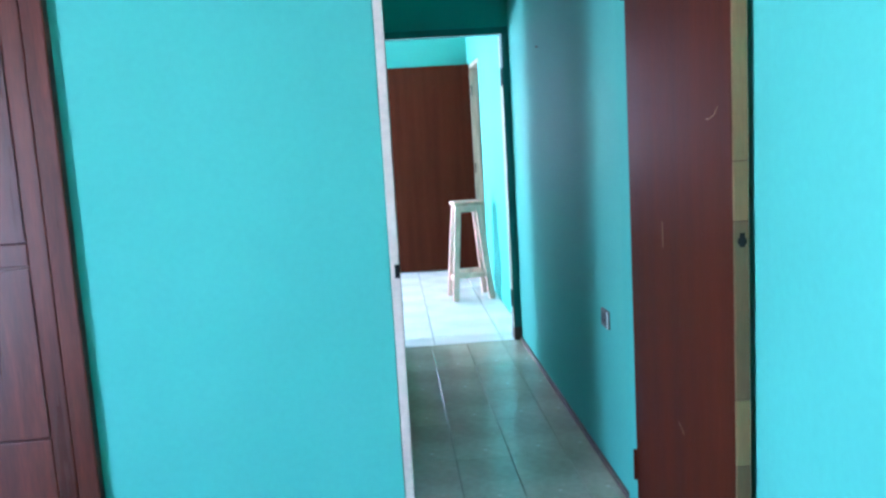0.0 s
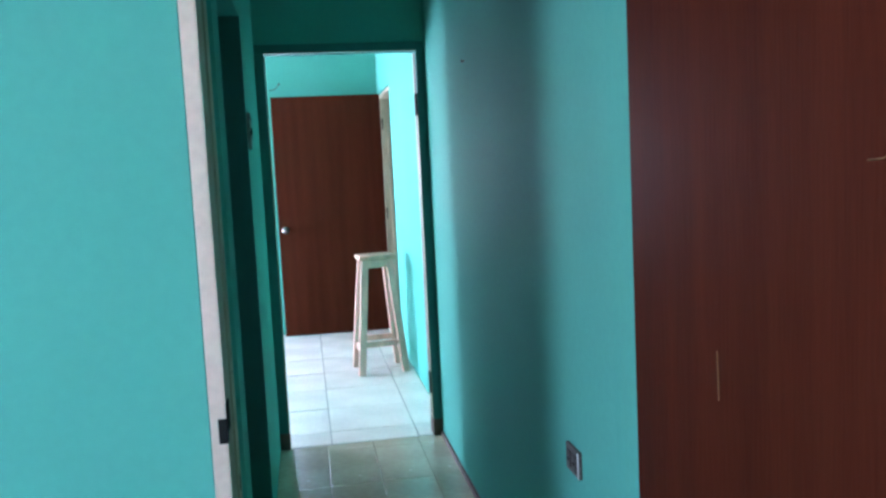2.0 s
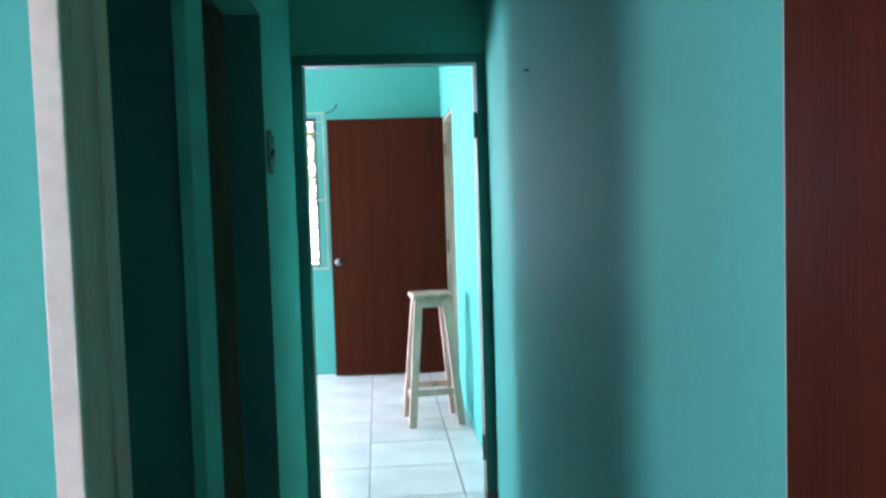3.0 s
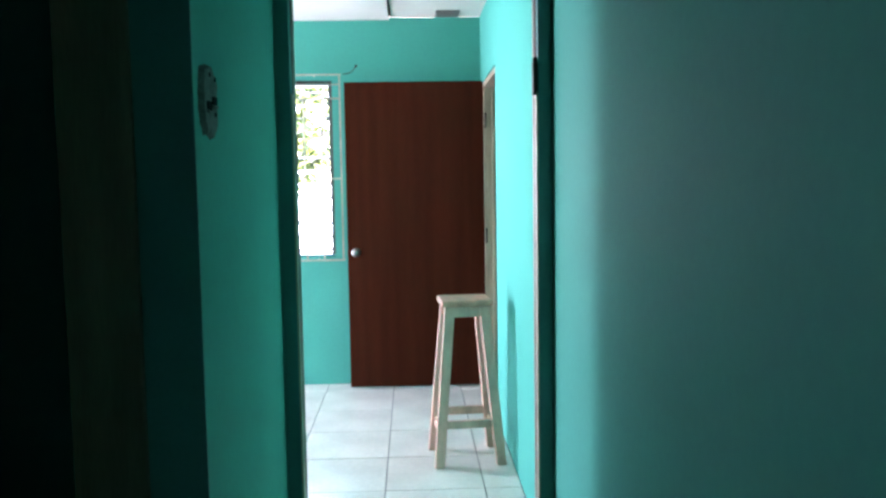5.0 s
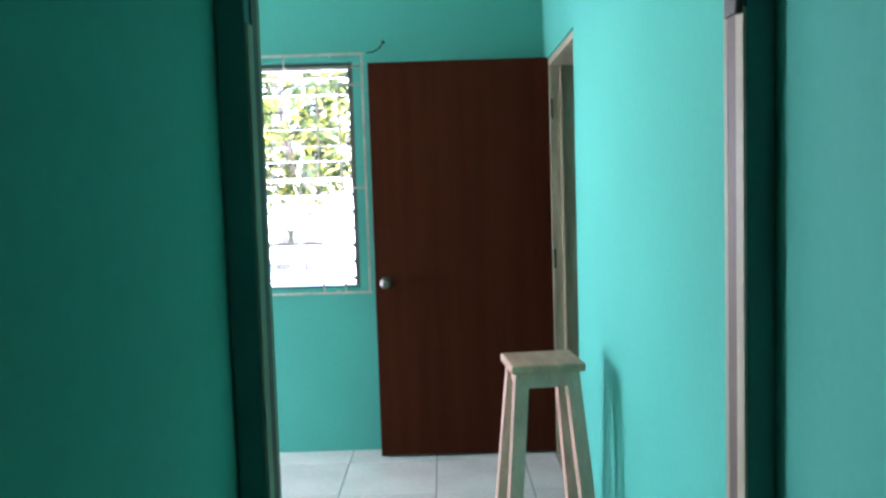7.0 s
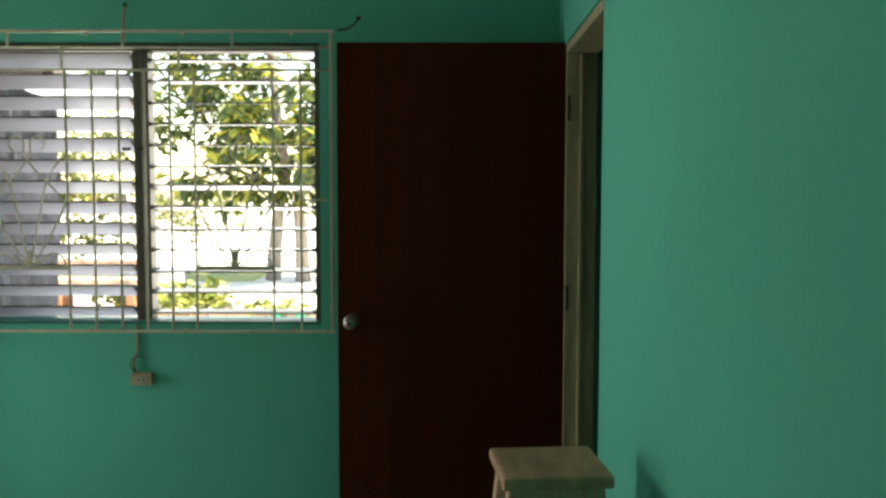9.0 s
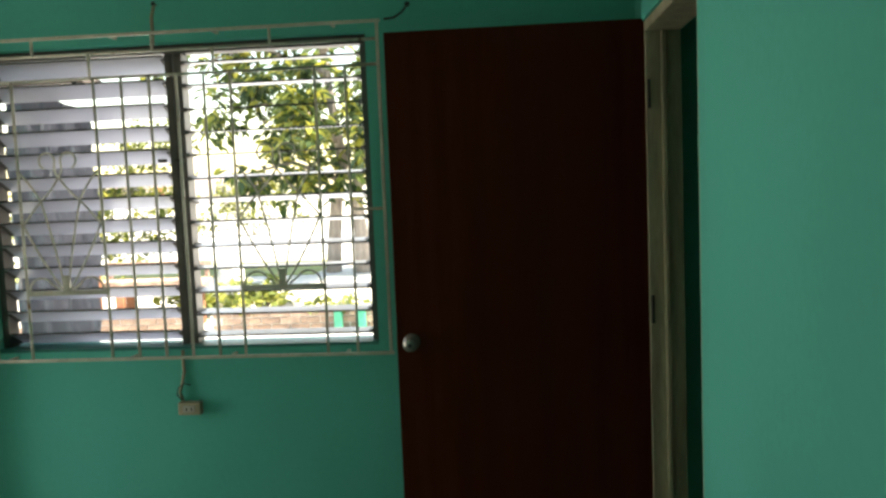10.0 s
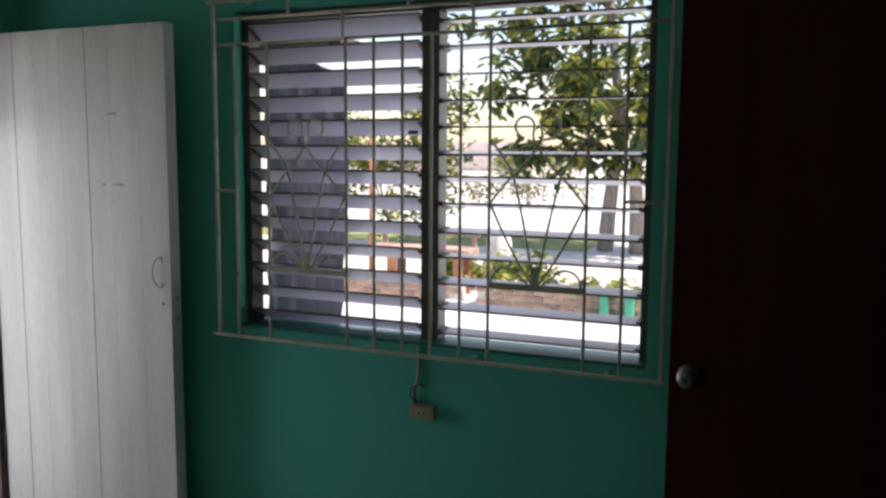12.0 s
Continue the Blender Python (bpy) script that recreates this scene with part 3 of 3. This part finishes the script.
def arc(cx, cz, r, a0, a1, n=14):
    return [(cx + r * math.cos(radians(a0 + (a1 - a0) * k / n)), cz + r * math.sin(radians(a0 + (a1 - a0) * k / n))) for k in range(n + 1)]


def bend(a, b, c, n=12):
    """A smooth bar from a to c drawn towards b."""
    return [((1 - t) ** 2 * a[0] + 2 * t * (1 - t) * b[0] + t * t * c[0], (1 - t) ** 2 * a[1] + 2 * t * (1 - t) * b[1] + t * t * c[1]) for t in [k / n for k in range(n + 1)]]


def grille():
    th = thing("window_grille", (-0.9, 9.04, 0.86), "cream-painted iron security grille with fan scrollwork", "grille")
    Y, R = 9.04, 0.0058
    left, right, low, top = -1.725, -0.078, 0.866, 2.10

    def rod(nm, pts, r=R, sides=6):
        part(nm, tube(bmesh.new(), [(p[0], Y + (p[2] if len(p) > 2 else 0), p[1]) for p in pts], r, sides=sides), GRILLE, th)

    def flat(nm, x0, x1, z0, z1):
        part(nm, slab(x0, x1, Y - R, Y + R, z0, z1, 0.001), GRILLE, th)

    for z in (low, top):
        flat("rail", left - 0.03, right + 0.012, z - R, z + R)
    for z, y in ((2.037, 0.012), (1.945, 0.012)):
        rod("rail", [(left, z, y), (right, z, y)])
    for x in (left, right):
        flat("side_bar", x - R, x + R, low + R, top - R)
    for x in (-1.634, -1.493, -1.169, -1.06, -0.952, -0.74, -0.639, -0.319, -0.204):
        rod("upright", [(x, low), (x, 1.945)])
    rod("upright", [(-0.846, low), (-0.846, 1.945)])
    for x in (-1.40, -0.93, -0.48):
        rod("stub", [(x, 2.037), (x, top)])
    for x in (-1.18, -0.70):
        rod("stub", [(x, 1.945), (x, 2.037)])
    for z in (1.413,):
        rod("stub", [(left, z), (-1.634, z)])
        rod("stub", [(-0.204, z), (right, z)])
    for x in (-1.60, -1.10, -0.70, -0.25):
        part("anchor", slab(x - 0.005, x + 0.005, Y, 9.112, low - 0.005, low + 0.005), GRILLE, th)
        part("anchor", slab(x - 0.005, x + 0.005, Y, 9.112, top - 0.005, top + 0.005), GRILLE, th)
    for cx in (-1.331, -0.479):
        w = 0.160
        y = -0.004
        add = lambda nm, pts: rod(nm, [(p[0], p[1], y) for p in pts], 0.0042)
        part("fan_base", slab(cx - w, cx + w, Y - 0.008, Y + 0.004, 1.122, 1.140, 0.002), GRILLE, th)
        for s in (-1, 1):
            add("fan_stem", bend((cx + s * 0.006, 1.14), (cx + s * 0.03, 1.30), (cx + s * 0.078, 1.488)))
            add("fan_stem", bend((cx + s * 0.01, 1.14), (cx + s * 0.085, 1.24), (cx + s * 0.155, 1.397)))
            add("lattice", bend((cx + s * 0.155, 1.397), (cx + s * 0.115, 1.45), (cx + s * 0.076, 1.488), 5) + bend((cx + s * 0.076, 1.488), (cx + s * 0.03, 1.53), (cx, 1.578), 5)[1:])
            add("lattice", bend((cx + s * 0.078, 1.488), (cx + s * 0.11, 1.55), (cx + s * 0.155, 1.597)))
            add("scroll", bend((cx, 1.578), (cx + s * 0.02, 1.60), (cx + s * 0.012, 1.635), 5) + [(cx + s * (0.042 + 0.031 * math.cos(radians(a))), 1.640 + 0.031 * math.sin(radians(a))) for a in range(170, -70, -18)])
            add("scroll", [(cx + s * (0.100 + 0.048 * math.cos(radians(a))), 1.143 + 0.048 * math.sin(radians(a))) for a in range(-5, 150, 14)] + [(cx + s * 0.025, 1.143)])
        part("collar", slab(cx - 0.013, cx + 0.013, Y - 0.012, Y + 0.006, 1.138, 1.20, 0.003), GRILLE, th)


grille()


def tarp():
    bm = bmesh.new()
    nx, nz = 26, 30
    grid = [[bm.verts.new((-1.745 + 0.375 * i / nx, 9.36 + 0.018 * math.sin(i * 0.9 + j * 0.22) + 0.012 * math.sin(j * 0.8 - i * 0.3) + 0.05 * j / nz, 0.86 + (1.12 - 0.12 * (i / nx)) * j / nz)) for j in range(nz + 1)] for i in range(nx + 1)]
    for i in range(nx):
        for j in range(nz):
            bm.faces.new((grid[i][j], grid[i + 1][j], grid[i + 1][j + 1], grid[i][j + 1])).smooth = True
    bmesh.ops.solidify(bm, geom=list(bm.faces), thickness=0.004)
    th = thing("hanging_sheet", (-1.45, 9.3, 0.86), "grey plastic sheet hanging creased outside the window", "sheet")
    part("sheet", bm, TARP, th)
    part("hanging_rail", slab(-1.82, -1.33, 9.28, 9.44, 1.965, 1.99, 0.003), DARKWOOD, th, "weathered batten holding the sheet")
    for x in (-1.79, -1.37):
        part("bracket", slab(x, x + 0.02, 9.262, 9.40, 1.945, 1.967, 0.002), DARKMETAL, th)


tarp()


# wall fittings
def broken_switch():
    th = thing("broken_switch_box", (-0.012, 5.125, 1.57), "broken wall switch in a rough patch of cement", "switch")
    rng = random.Random(4)
    bm = bmesh.new()
    n = 34
    ring0, ring1 = [], []
    for k in range(n):
        a = math.tau * k / n
        sx, sz = math.cos(a), math.sin(a)
        p = (abs(sx / 0.060) ** 3 + abs(sz / 0.072) ** 3) ** (1 / 3)
        r = (1 / p) * (0.88 + 0.17 * rng.random())
        ring0.append(bm.verts.new((-0.013, 5.125 + sx * r, 1.553 + sz * r)))
        ring1.append(bm.verts.new((-0.002 + 0.002 * rng.random(), 5.125 + sx * r * 0.9, 1.553 + sz * r * 0.92)))
    for k in range(n):
        bm.faces.new((ring0[k], ring0[(k + 1) % n], ring1[(k + 1) % n], ring1[k]))
    bm.faces.new(ring1)
    bmesh.ops.recalc_face_normals(bm, faces=bm.faces)
    part("cement_patch", bm, CEMENT, th)
    # black slabs paint the shade of the empty holes and the chips below
    for y, z in ((5.103, 1.544), (5.146, 1.556)):
        part("hole", slab(-0.0015, 0.0012, y - 0.014, y + 0.014, z - 0.0075, z + 0.0075, 0.004), BLACKHOLE, th, "black patch standing in for the shaded socket hole")
        part("rim", tube(bmesh.new(), [(0.001, y - 0.018, z - 0.012), (0.002, y, z - 0.014), (0.001, y + 0.018, z - 0.011)], 0.003, sides=5), CEMENT, th)
    for y, z in ((5.112, 1.600), (5.157, 1.595), (5.115, 1.535), (5.152, 1.525)):
        part("chip", slab(-0.002, 0.0012, y, y + 0.005, z, z + 0.008, 0.001), BLACKHOLE, th)


broken_switch()


def outlet():
    th = thing("wall_outlet", (0.82, 3.785, 0.62), "small wall outlet with a dark worn face", "outlet")
    part("plate", slab(0.811, 0.822, 3.735, 3.838, 0.585, 0.655, 0.004), ALU, th)
    part("rim", slab(0.8095, 0.8115, 3.735, 3.745, 0.587, 0.653, 0.001), WHITEPLASTIC, th, "pale chipped rim")
    for y in (3.752, 3.795):
        s = part("socket", slab(0.808, 0.8115, y, y + 0.030, 0.598, 0.642, 0.002), DARKMETAL, th, "dark socket insert")
        # the slot is a black slab coloured like shade, not a cut
        part("slot", slab(0.8068, 0.8082, y + 0.008, y + 0.022, 0.615, 0.620), BLACKHOLE, s)


outlet()


def surface_socket():
    x, z = -0.895, 0.652
    th = thing("surface_socket", (x, 9.11, z), "yellowed surface socket fed by a loose cable", "outlet")
    b = part("box", slab(x - 0.045, x + 0.045, 9.078, 9.112, z - 0.025, z + 0.026, 0.005), PLASTIC, th)
    part("insert", slab(x - 0.025, x + 0.025, 9.0755, 9.079, z - 0.013, z + 0.014, 0.002), CHIP, b)
    # slots are flat black slabs with their shade put into the colour
    for k in (-0.012, 0.008):
        part("slot", slab(x + k, x + k + 0.004, 9.0745, 9.0758, z - 0.006, z + 0.006), BLACKHOLE, b)
    part("cable", tube(bmesh.new(), [(x - 0.030, 9.10, z + 0.024), (x - 0.040, 9.096, z + 0.064), (x - 0.028, 9.10, z + 0.104), (x - 0.020, 9.103, z + 0.144), (x - 0.022, 9.103, z + 0.195), (x - 0.020, 9.103, 0.882)], 0.006), PLASTIC, th, "yellowed cable")
    part("loose_wire", tube(bmesh.new(), [(x - 0.032, 9.094, z + 0.034), (x - 0.050, 9.088, z + 0.054), (x - 0.042, 9.09, z + 0.084), (x - 0.020, 9.095, z + 0.099), (x + 0.005, 9.095, z + 0.092)], 0.0025, sides=6), DARKMETAL, th, "dark loose wire")


surface_socket()


def curtain_hook(x, z, s):
    th = thing("curtain_hook", (x, 9.11, z), "bent wire curtain hook on a dark nail", "hook", "hooks over the window")
    part("nail", lathe(bmesh.new(), [(0.004, 0), (0.004, 0.03), (0.010, 0.031), (0.009, 0.035), (0.001, 0.037)], (x, 9.108, z), (0, -1, 0), 10), DARKMETAL, th)
    part("wire", tube(bmesh.new(), [(x, 9.085, z), (x - s * 0.02, 9.07, z - 0.03), (x - s * 0.05, 9.06, z - 0.05), (x - s * 0.085, 9.05, z - 0.055)], 0.004, sides=6), DARKMETAL, th)


curtain_hook(0.033, 2.16, 1)
curtain_hook(-1.80, 2.185, -1)
mid = thing("curtain_hook", (-0.93, 9.11, 2.15), "upright wire curtain hook on a dark nail", "hook", "hooks over the window")
part("nail", lathe(bmesh.new(), [(0.004, 0), (0.004, 0.03), (0.009, 0.031), (0.001, 0.036)], (-0.93, 9.108, 2.215), (0, -1, 0), 10), DARKMETAL, mid)
part("wire", tube(bmesh.new(), [(-0.93, 9.085, 2.215), (-0.932, 9.06, 2.16), (-0.928, 9.05, 2.10), (-0.93, 9.05, 2.055)], 0.0065, sides=6), PLASTIC, mid)
solo("wall_nail", lathe(bmesh.new(), [(0.003, 0), (0.003, 0.012), (0.007, 0.013), (0.001, 0.016)], (0.822, 4.98, 1.777), (-1, 0, 0), 8), DARKMETAL, "small dark nail in the corridor wall", "nail")


def ceiling_vent():
    th = thing("ceiling_vent", (0.64, 8.97, CEILING), "small grey slatted vent in the ceiling", "vent")
    # black sheet behind the slats, painted as the shade of the vent cavity
    part("backing", slab(0.572, 0.712, 8.885, 9.06, CEILING - 0.004, CEILING + 0.002), BLACKHOLE, th)
    for x0, x1, y0, y1 in ((0.565, 0.719, 8.878, 8.888), (0.565, 0.719, 9.057, 9.067), (0.565, 0.575, 8.888, 9.057), (0.709, 0.719, 8.888, 9.057)):
        part("frame", slab(x0, x1, y0, y1, CEILING - 0.010, CEILING + 0.001, 0.002), VENTGREY, th)
    for k in range(7):
        y = 8.90 + k * 0.023
        part("slat", slab(0.575, 0.709, y, y + 0.014, CEILING - 0.009, CEILING - 0.005, 0.001), VENTGREY, th)


ceiling_vent()
solo("baseboard", slab(0.807, 0.822, 3.39, 5.965, -0.002, 0.022, 0.004), DARKWOOD, "thin dark skirting line along the corridor wall", "baseboard", "structure")


# outside
def tree():
    rng = random.Random(11)
    bz = -0.16
    th = thing("tree", (-2.6, 21.4, bz), "broad-leaved shade tree with two pale trunks and backlit leaves", "tree")
    bm = bmesh.new()
    tube(bm, [(-2.98, 21.5, bz), (-2.93, 21.5, 0.5), (-2.86, 21.5, 1.2), (-2.70, 21.5, 1.9), (-2.85, 21.5, 2.9), (-3.0, 21.5, 4.2), (-2.9, 21.5, 5.6)], 0.15, 0.05, 12)
    tube(bm, [(-2.36, 21.3, bz), (-2.38, 21.3, 0.6), (-2.45, 21.35, 1.3), (-2.30, 21.4, 2.2), (-2.0, 21.4, 3.4), (-1.9, 21.4, 5.0)], 0.15, 0.05, 12)
    limbs = [((-2.80, 21.5, 1.6), (-3.6, 21.3, 1.95), (-4.6, 21.2, 1.75)), ((-2.85, 21.5, 2.6), (-3.8, 21.4, 3.1), (-5.0, 21.3, 2.9)),
             ((-2.95, 21.5, 3.6), (-4.3, 21.6, 4.2), (-5.9, 21.4, 3.7)), ((-2.3, 21.4, 2.0), (-1.5, 21.1, 2.4), (-0.6, 21.0, 2.3)),
             ((-2.1, 21.4, 3.0), (-1.2, 21.5, 3.6), (-0.2, 21.3, 3.5)), ((-2.8, 21.5, 2.3), (-3.0, 20.6, 2.8), (-3.2, 19.9, 2.7)),
             ((-2.2, 21.4, 2.6), (-2.0, 20.5, 3.0), (-1.8, 19.9, 2.9)), ((-2.9, 21.5, 4.0), (-3.4, 20.9, 4.9), (-4.0, 20.6, 5.2))]
    for p in limbs:
        tube(bm, p, 0.06, 0.015, 7)
    part("trunk", bm, BARK, th)
    # twig ends, thick along the limbs and in an uneven dome, with holes where the sky shows
    ends = []
    for p in limbs:
        for _ in range(20):
            k = rng.uniform(0.25, 1.05)
            q = Vector(p[0]).lerp(Vector(p[1]), k * 2) if k < 0.5 else Vector(p[1]).lerp(Vector(p[2]), k * 2 - 1)
            ends.append(q + Vector((rng.gauss(0, 0.26), rng.gauss(0, 0.3), rng.gauss(-0.08, 0.30))))
    while len(ends) < 320:
        q = Vector((rng.uniform(-1, 1), rng.uniform(-1, 1), rng.uniform(-1, 1)))
        if q.length > 1 or noise.noise(q * 3.1 + Vector((4, 1, 7))) < -0.04:
            continue
        c = Vector((-2.35 + 2.30 * q.x, 21.4 + 1.7 * q.y, 3.6 + 2.5 * q.z))
        if c.z > 1.2 + 0.7 * abs(noise.noise(c * 1.3)):
            ends.append(c)
    bm = bmesh.new()
    for c in ends:
        droop = rng.uniform(0.1, 0.9)
        for k in range(rng.randint(11, 18)):
            a = rng.uniform(0, math.tau)
            l, w = rng.uniform(0.20, 0.36), rng.uniform(0.042, 0.075)
            rot = Euler((-droop * rng.uniform(0.3, 1.4), rng.uniform(-0.5, 0.5), a), "XYZ").to_matrix()
            p = c + Vector((rng.gauss(0, 0.10), rng.gauss(0, 0.10), rng.gauss(0, 0.09)))
            v = [bm.verts.new(p + rot @ Vector(q)) for q in ((0, 0, 0), (w, l * 0.35, 0.02), (w * 0.8, l * 0.7, 0.01), (0, l, -0.05), (-w * 0.8, l * 0.7, 0.01), (-w, l * 0.35, 0.02))]
            bm.faces.new((v[0], v[1], v[2], v[3]))
            bm.faces.new((v[0], v[3], v[4], v[5]))
    part("crown", bm, LEAF, th)


tree()


def shrub(x, y, z, w, h, seed, label, count):
    rng = random.Random(seed)
    bm = bmesh.new()
    clumps = [Vector((x + rng.uniform(-0.5, 0.5) * w, y + rng.uniform(-0.4, 0.4), z + h * rng.uniform(0.15, 0.9) * (1 - 0.4 * rng.random()))) for _ in range(12)]
    for k in range(count):
        p = clumps[k % 12] + Vector((rng.gauss(0, w * 0.085), rng.gauss(0, 0.16), rng.gauss(0, h * 0.09)))
        l, wd = rng.uniform(0.09, 0.18), rng.uniform(0.03, 0.055)
        rot = Euler((rng.uniform(-0.6, 1.2), rng.uniform(-0.6, 0.6), rng.uniform(0, math.tau))).to_matrix()
        v = [bm.verts.new(p + rot @ Vector(q)) for q in ((0, 0, 0), (wd, l * 0.5, 0.01), (0, l, -0.02), (-wd, l * 0.5, 0.01))]
        bm.faces.new((v[0], v[1], v[2]))
        bm.faces.new((v[0], v[2], v[3]))
    th = thing("shrub", (x, y, z), label, "shrub")
    for _ in range(7):
        a = rng.uniform(0, math.tau)
        part("stem", tube(bmesh.new(), [(x, y, z - 0.05), (x + math.cos(a) * w * 0.15, y, z + h * 0.4), (x + math.cos(a) * w * 0.35, y + 0.1, z + h * 0.8)], 0.014, 0.005, 5), BARK, th)
    part("foliage", bm, SHRUBLEAF, th)


shrub(-6.9, 20.5, 0.3, 3.0, 2.7, 5, "yellow-green garden shrub on the lawn", 3900)
shrub(-2.6, 15.75, 0.05, 0.6, 0.35, 8, "low green plant on the planter edge", 380)
shrub(-3.7, 16.6, -0.16, 0.8, 0.42, 21, "dry yellowish weeds beside the bench", 420)
shrub(-1.75, 15.62, -0.05, 0.7, 0.24, 22, "straggly weeds along the planter wall", 130)
shrub(-8.6, 34.5, -0.16, 4.0, 2.6, 13, "tall roadside shrub across the street", 2700)


def low_wall(x0, x1, y, h, label):
    th = thing("low_wall", ((x0 + x1) / 2, y, -0.16), label, "low wall")
    part("core", slab(x0 + 0.01, x1 - 0.01, y + 0.012, y + 0.14, -0.17, -0.16 + h - 0.01), STONE, th)
    bm = slab(-0.11, 0.11, 0, 0.15, -0.035, 0.035, 0.006)
    me = mesh_of("brick", bm, BRICK)
    rows = int(h / 0.08)
    for j in range(rows):
        x = x0 + 0.11 + (0.115 if j % 2 else 0)
        while x < x1 - 0.10:
            ob = new("brick", me)
            ob.parent = th
            ob.matrix_parent_inverse = PLACED[th].inverted()
            ob.location = (x, y + 0.004 * math.sin(x * 7 + j), -0.16 + 0.04 + j * 0.08)
            x += 0.232


low_wall(-3.1, -0.9, 15.3, 0.26, "low weathered brick planter wall beside the yard")
low_wall(-5.6, -3.35, 15.5, 0.24, "low reddish brick edging beside the yard")


def post(x, y, h, w, material, label):
    th = thing("garden_post", (x, y, -0.16), label, "post", "posts along the yard")
    part("shaft", slab(x - w / 2, x + w / 2, y - w / 2, y + w / 2, -0.17, h, 0.006), material, th)
    part("cap", slab(x - w / 2 - 0.015, x + w / 2 + 0.015, y - w / 2 - 0.015, y + w / 2 + 0.015, h, h + 0.03, 0.006), material, th)


post(-1.60, 15.24, 0.07, 0.09, GREENPAINT, "short green painted concrete post")
post(-1.33, 15.24, 0.07, 0.09, GREENPAINT, "short green painted concrete post")


def shelter():
    th = thing("garden_bench", (-4.1, 15.7, -0.16), "rusty orange metal bench frame with a tall pole", "bench")
    part("pole", tube(bmesh.new(), [(-4.62, 15.6, -0.17), (-4.60, 15.6, 1.75)], 0.04, sides=10), ORANGE, th)
    part("seat", slab(-4.75, -3.35, 15.7, 16.05, 0.30, 0.42, 0.01), BRICK, th, "brown plank seat")
    for x in (-4.4, -3.5):
        for y in (15.72, 16.0):
            part("leg", slab(x - 0.05, x + 0.05, y - 0.04, y + 0.04, -0.17, 0.30, 0.006), ORANGE, th)
    part("back_rail", slab(-4.75, -3.35, 16.05, 16.09, 0.55, 0.63, 0.006), BRICK, th)
    for x in (-4.7, -3.45):
        part("back_post", slab(x, x + 0.05, 16.045, 16.09, 0.42, 0.55, 0.004), BRICK, th)


shelter()


def boulder(x, y, r, h, seed, label):
    bm = bmesh.new()
    bmesh.ops.create_icosphere(bm, subdivisions=3, radius=1)
    for v in bm.verts:
        k = 1 + 0.22 * noise.noise(v.co * 1.7 + Vector((seed, 0, 0)))
        v.co = Vector((x + v.co.x * r * k, y + v.co.y * r * k, -0.2 + max(-0.1, (v.co.z + 0.55) * h / 1.5 * k)))
    for f in bm.faces:
        f.smooth = True
    solo("boulder", bm, STONE, label, "boulder")


boulder(-3.55, 17.3, 0.21, 0.78, 2, "pale upright boulder on the lawn")
boulder(-2.3, 16.0, 0.28, 0.42, 7, "small grey boulder behind the planter wall")


def far_house():
    th = thing("house", (-38, 95, -0.16), "low pale pink house far across the street with a bleached roof", "house")
    part("wall", slab(-48, -28, 95, 103, -0.17, 2.3), PINKWALL, th)
    bm = bmesh.new()
    v = [bm.verts.new(p) for p in ((-48.6, 94.3, 2.25), (-27.4, 94.3, 2.25), (-27.4, 99, 3.2), (-48.6, 99, 3.2), (-48.6, 103.7, 2.25), (-27.4, 103.7, 2.25))]
    bm.faces.new((v[0], v[1], v[2], v[3]))
    bm.faces.new((v[3], v[2], v[5], v[4]))
    bmesh.ops.solidify(bm, geom=list(bm.faces), thickness=0.08)
    part("roof", bm, ROOFPALE, th)
    for x in (-45, -41, -35, -31):
        w = part("window", slab(x - 0.7, x + 0.7, 94.95, 95.02, 0.8, 1.9, 0.01), WHITEPLASTIC, th)
        part("pane", slab(x - 0.62, x - 0.03, 94.93, 94.955, 0.87, 1.83), ALU, w)
        part("pane", slab(x + 0.03, x + 0.62, 94.93, 94.955, 0.87, 1.83), ALU, w)
    part("door", slab(-38.5, -37.5, 94.94, 95.02, -0.1, 1.95, 0.01), ORANGE, th)


far_house()


# floor tiles, one piece each
def tiles(x0, x1, y0, y1, ox, oy, sx, sy, material, gap):
    """A tiled field between the walls, cut at its edges, with lines through ox and oy."""
    def cuts(a, b, o, s):
        k = math.ceil((a - o) / s + 1e-6)
        c = [a]
        while o + k * s < b - 1e-6:
            c.append(o + k * s)
            k += 1
        return c + [b]

    xs, ys, shared, rng = cuts(x0, x1, ox, sx), cuts(y0, y1, oy, sy), {}, random.Random(5)
    for xa, xb in zip(xs, xs[1:]):
        for ya, yb in zip(ys, ys[1:]):
            w, d = round(xb - xa - gap, 3), round(yb - ya - gap, 3)
            if w < 0.01 or d < 0.01:
                continue
            if (w, d) not in shared:
                shared[w, d] = mesh_of("tile", slab(-w / 2, w / 2, -d / 2, d / 2, -0.009, 0, 0.0014), material)
            ob = new("tile", shared[w, d])
            ob.parent = floor
            ob.location = ((xa + xb) / 2, (ya + yb) / 2, rng.uniform(-0.0006, 0.0004))


tiles(-3.01, 0.865, 5.99, 9.11, 0.245, 7.10, 0.45, 0.45, TILE, 0.005)
tiles(-0.012, 0.82, 3.245, 5.988, 0.453, 4.02, 0.232, 0.464, OLDTILE, 0.0018)
tiles(-3.0, 0.82, -1.75, 3.243, 0.453, 3.1, 0.464, 0.464, OLDTILE, 0.004)
solo("side_floor", slab(-1.6, -0.014, 3.385, 5.98, -0.008, 0), OLDTILE, "grey floor of the unlit side rooms", "floor", "structure")
solo("side_floor_east", slab(0.866, 2.4, 6.23, 9.11, -0.008, 0), OLDTILE, "grey floor of the unlit east room", "floor", "structure")
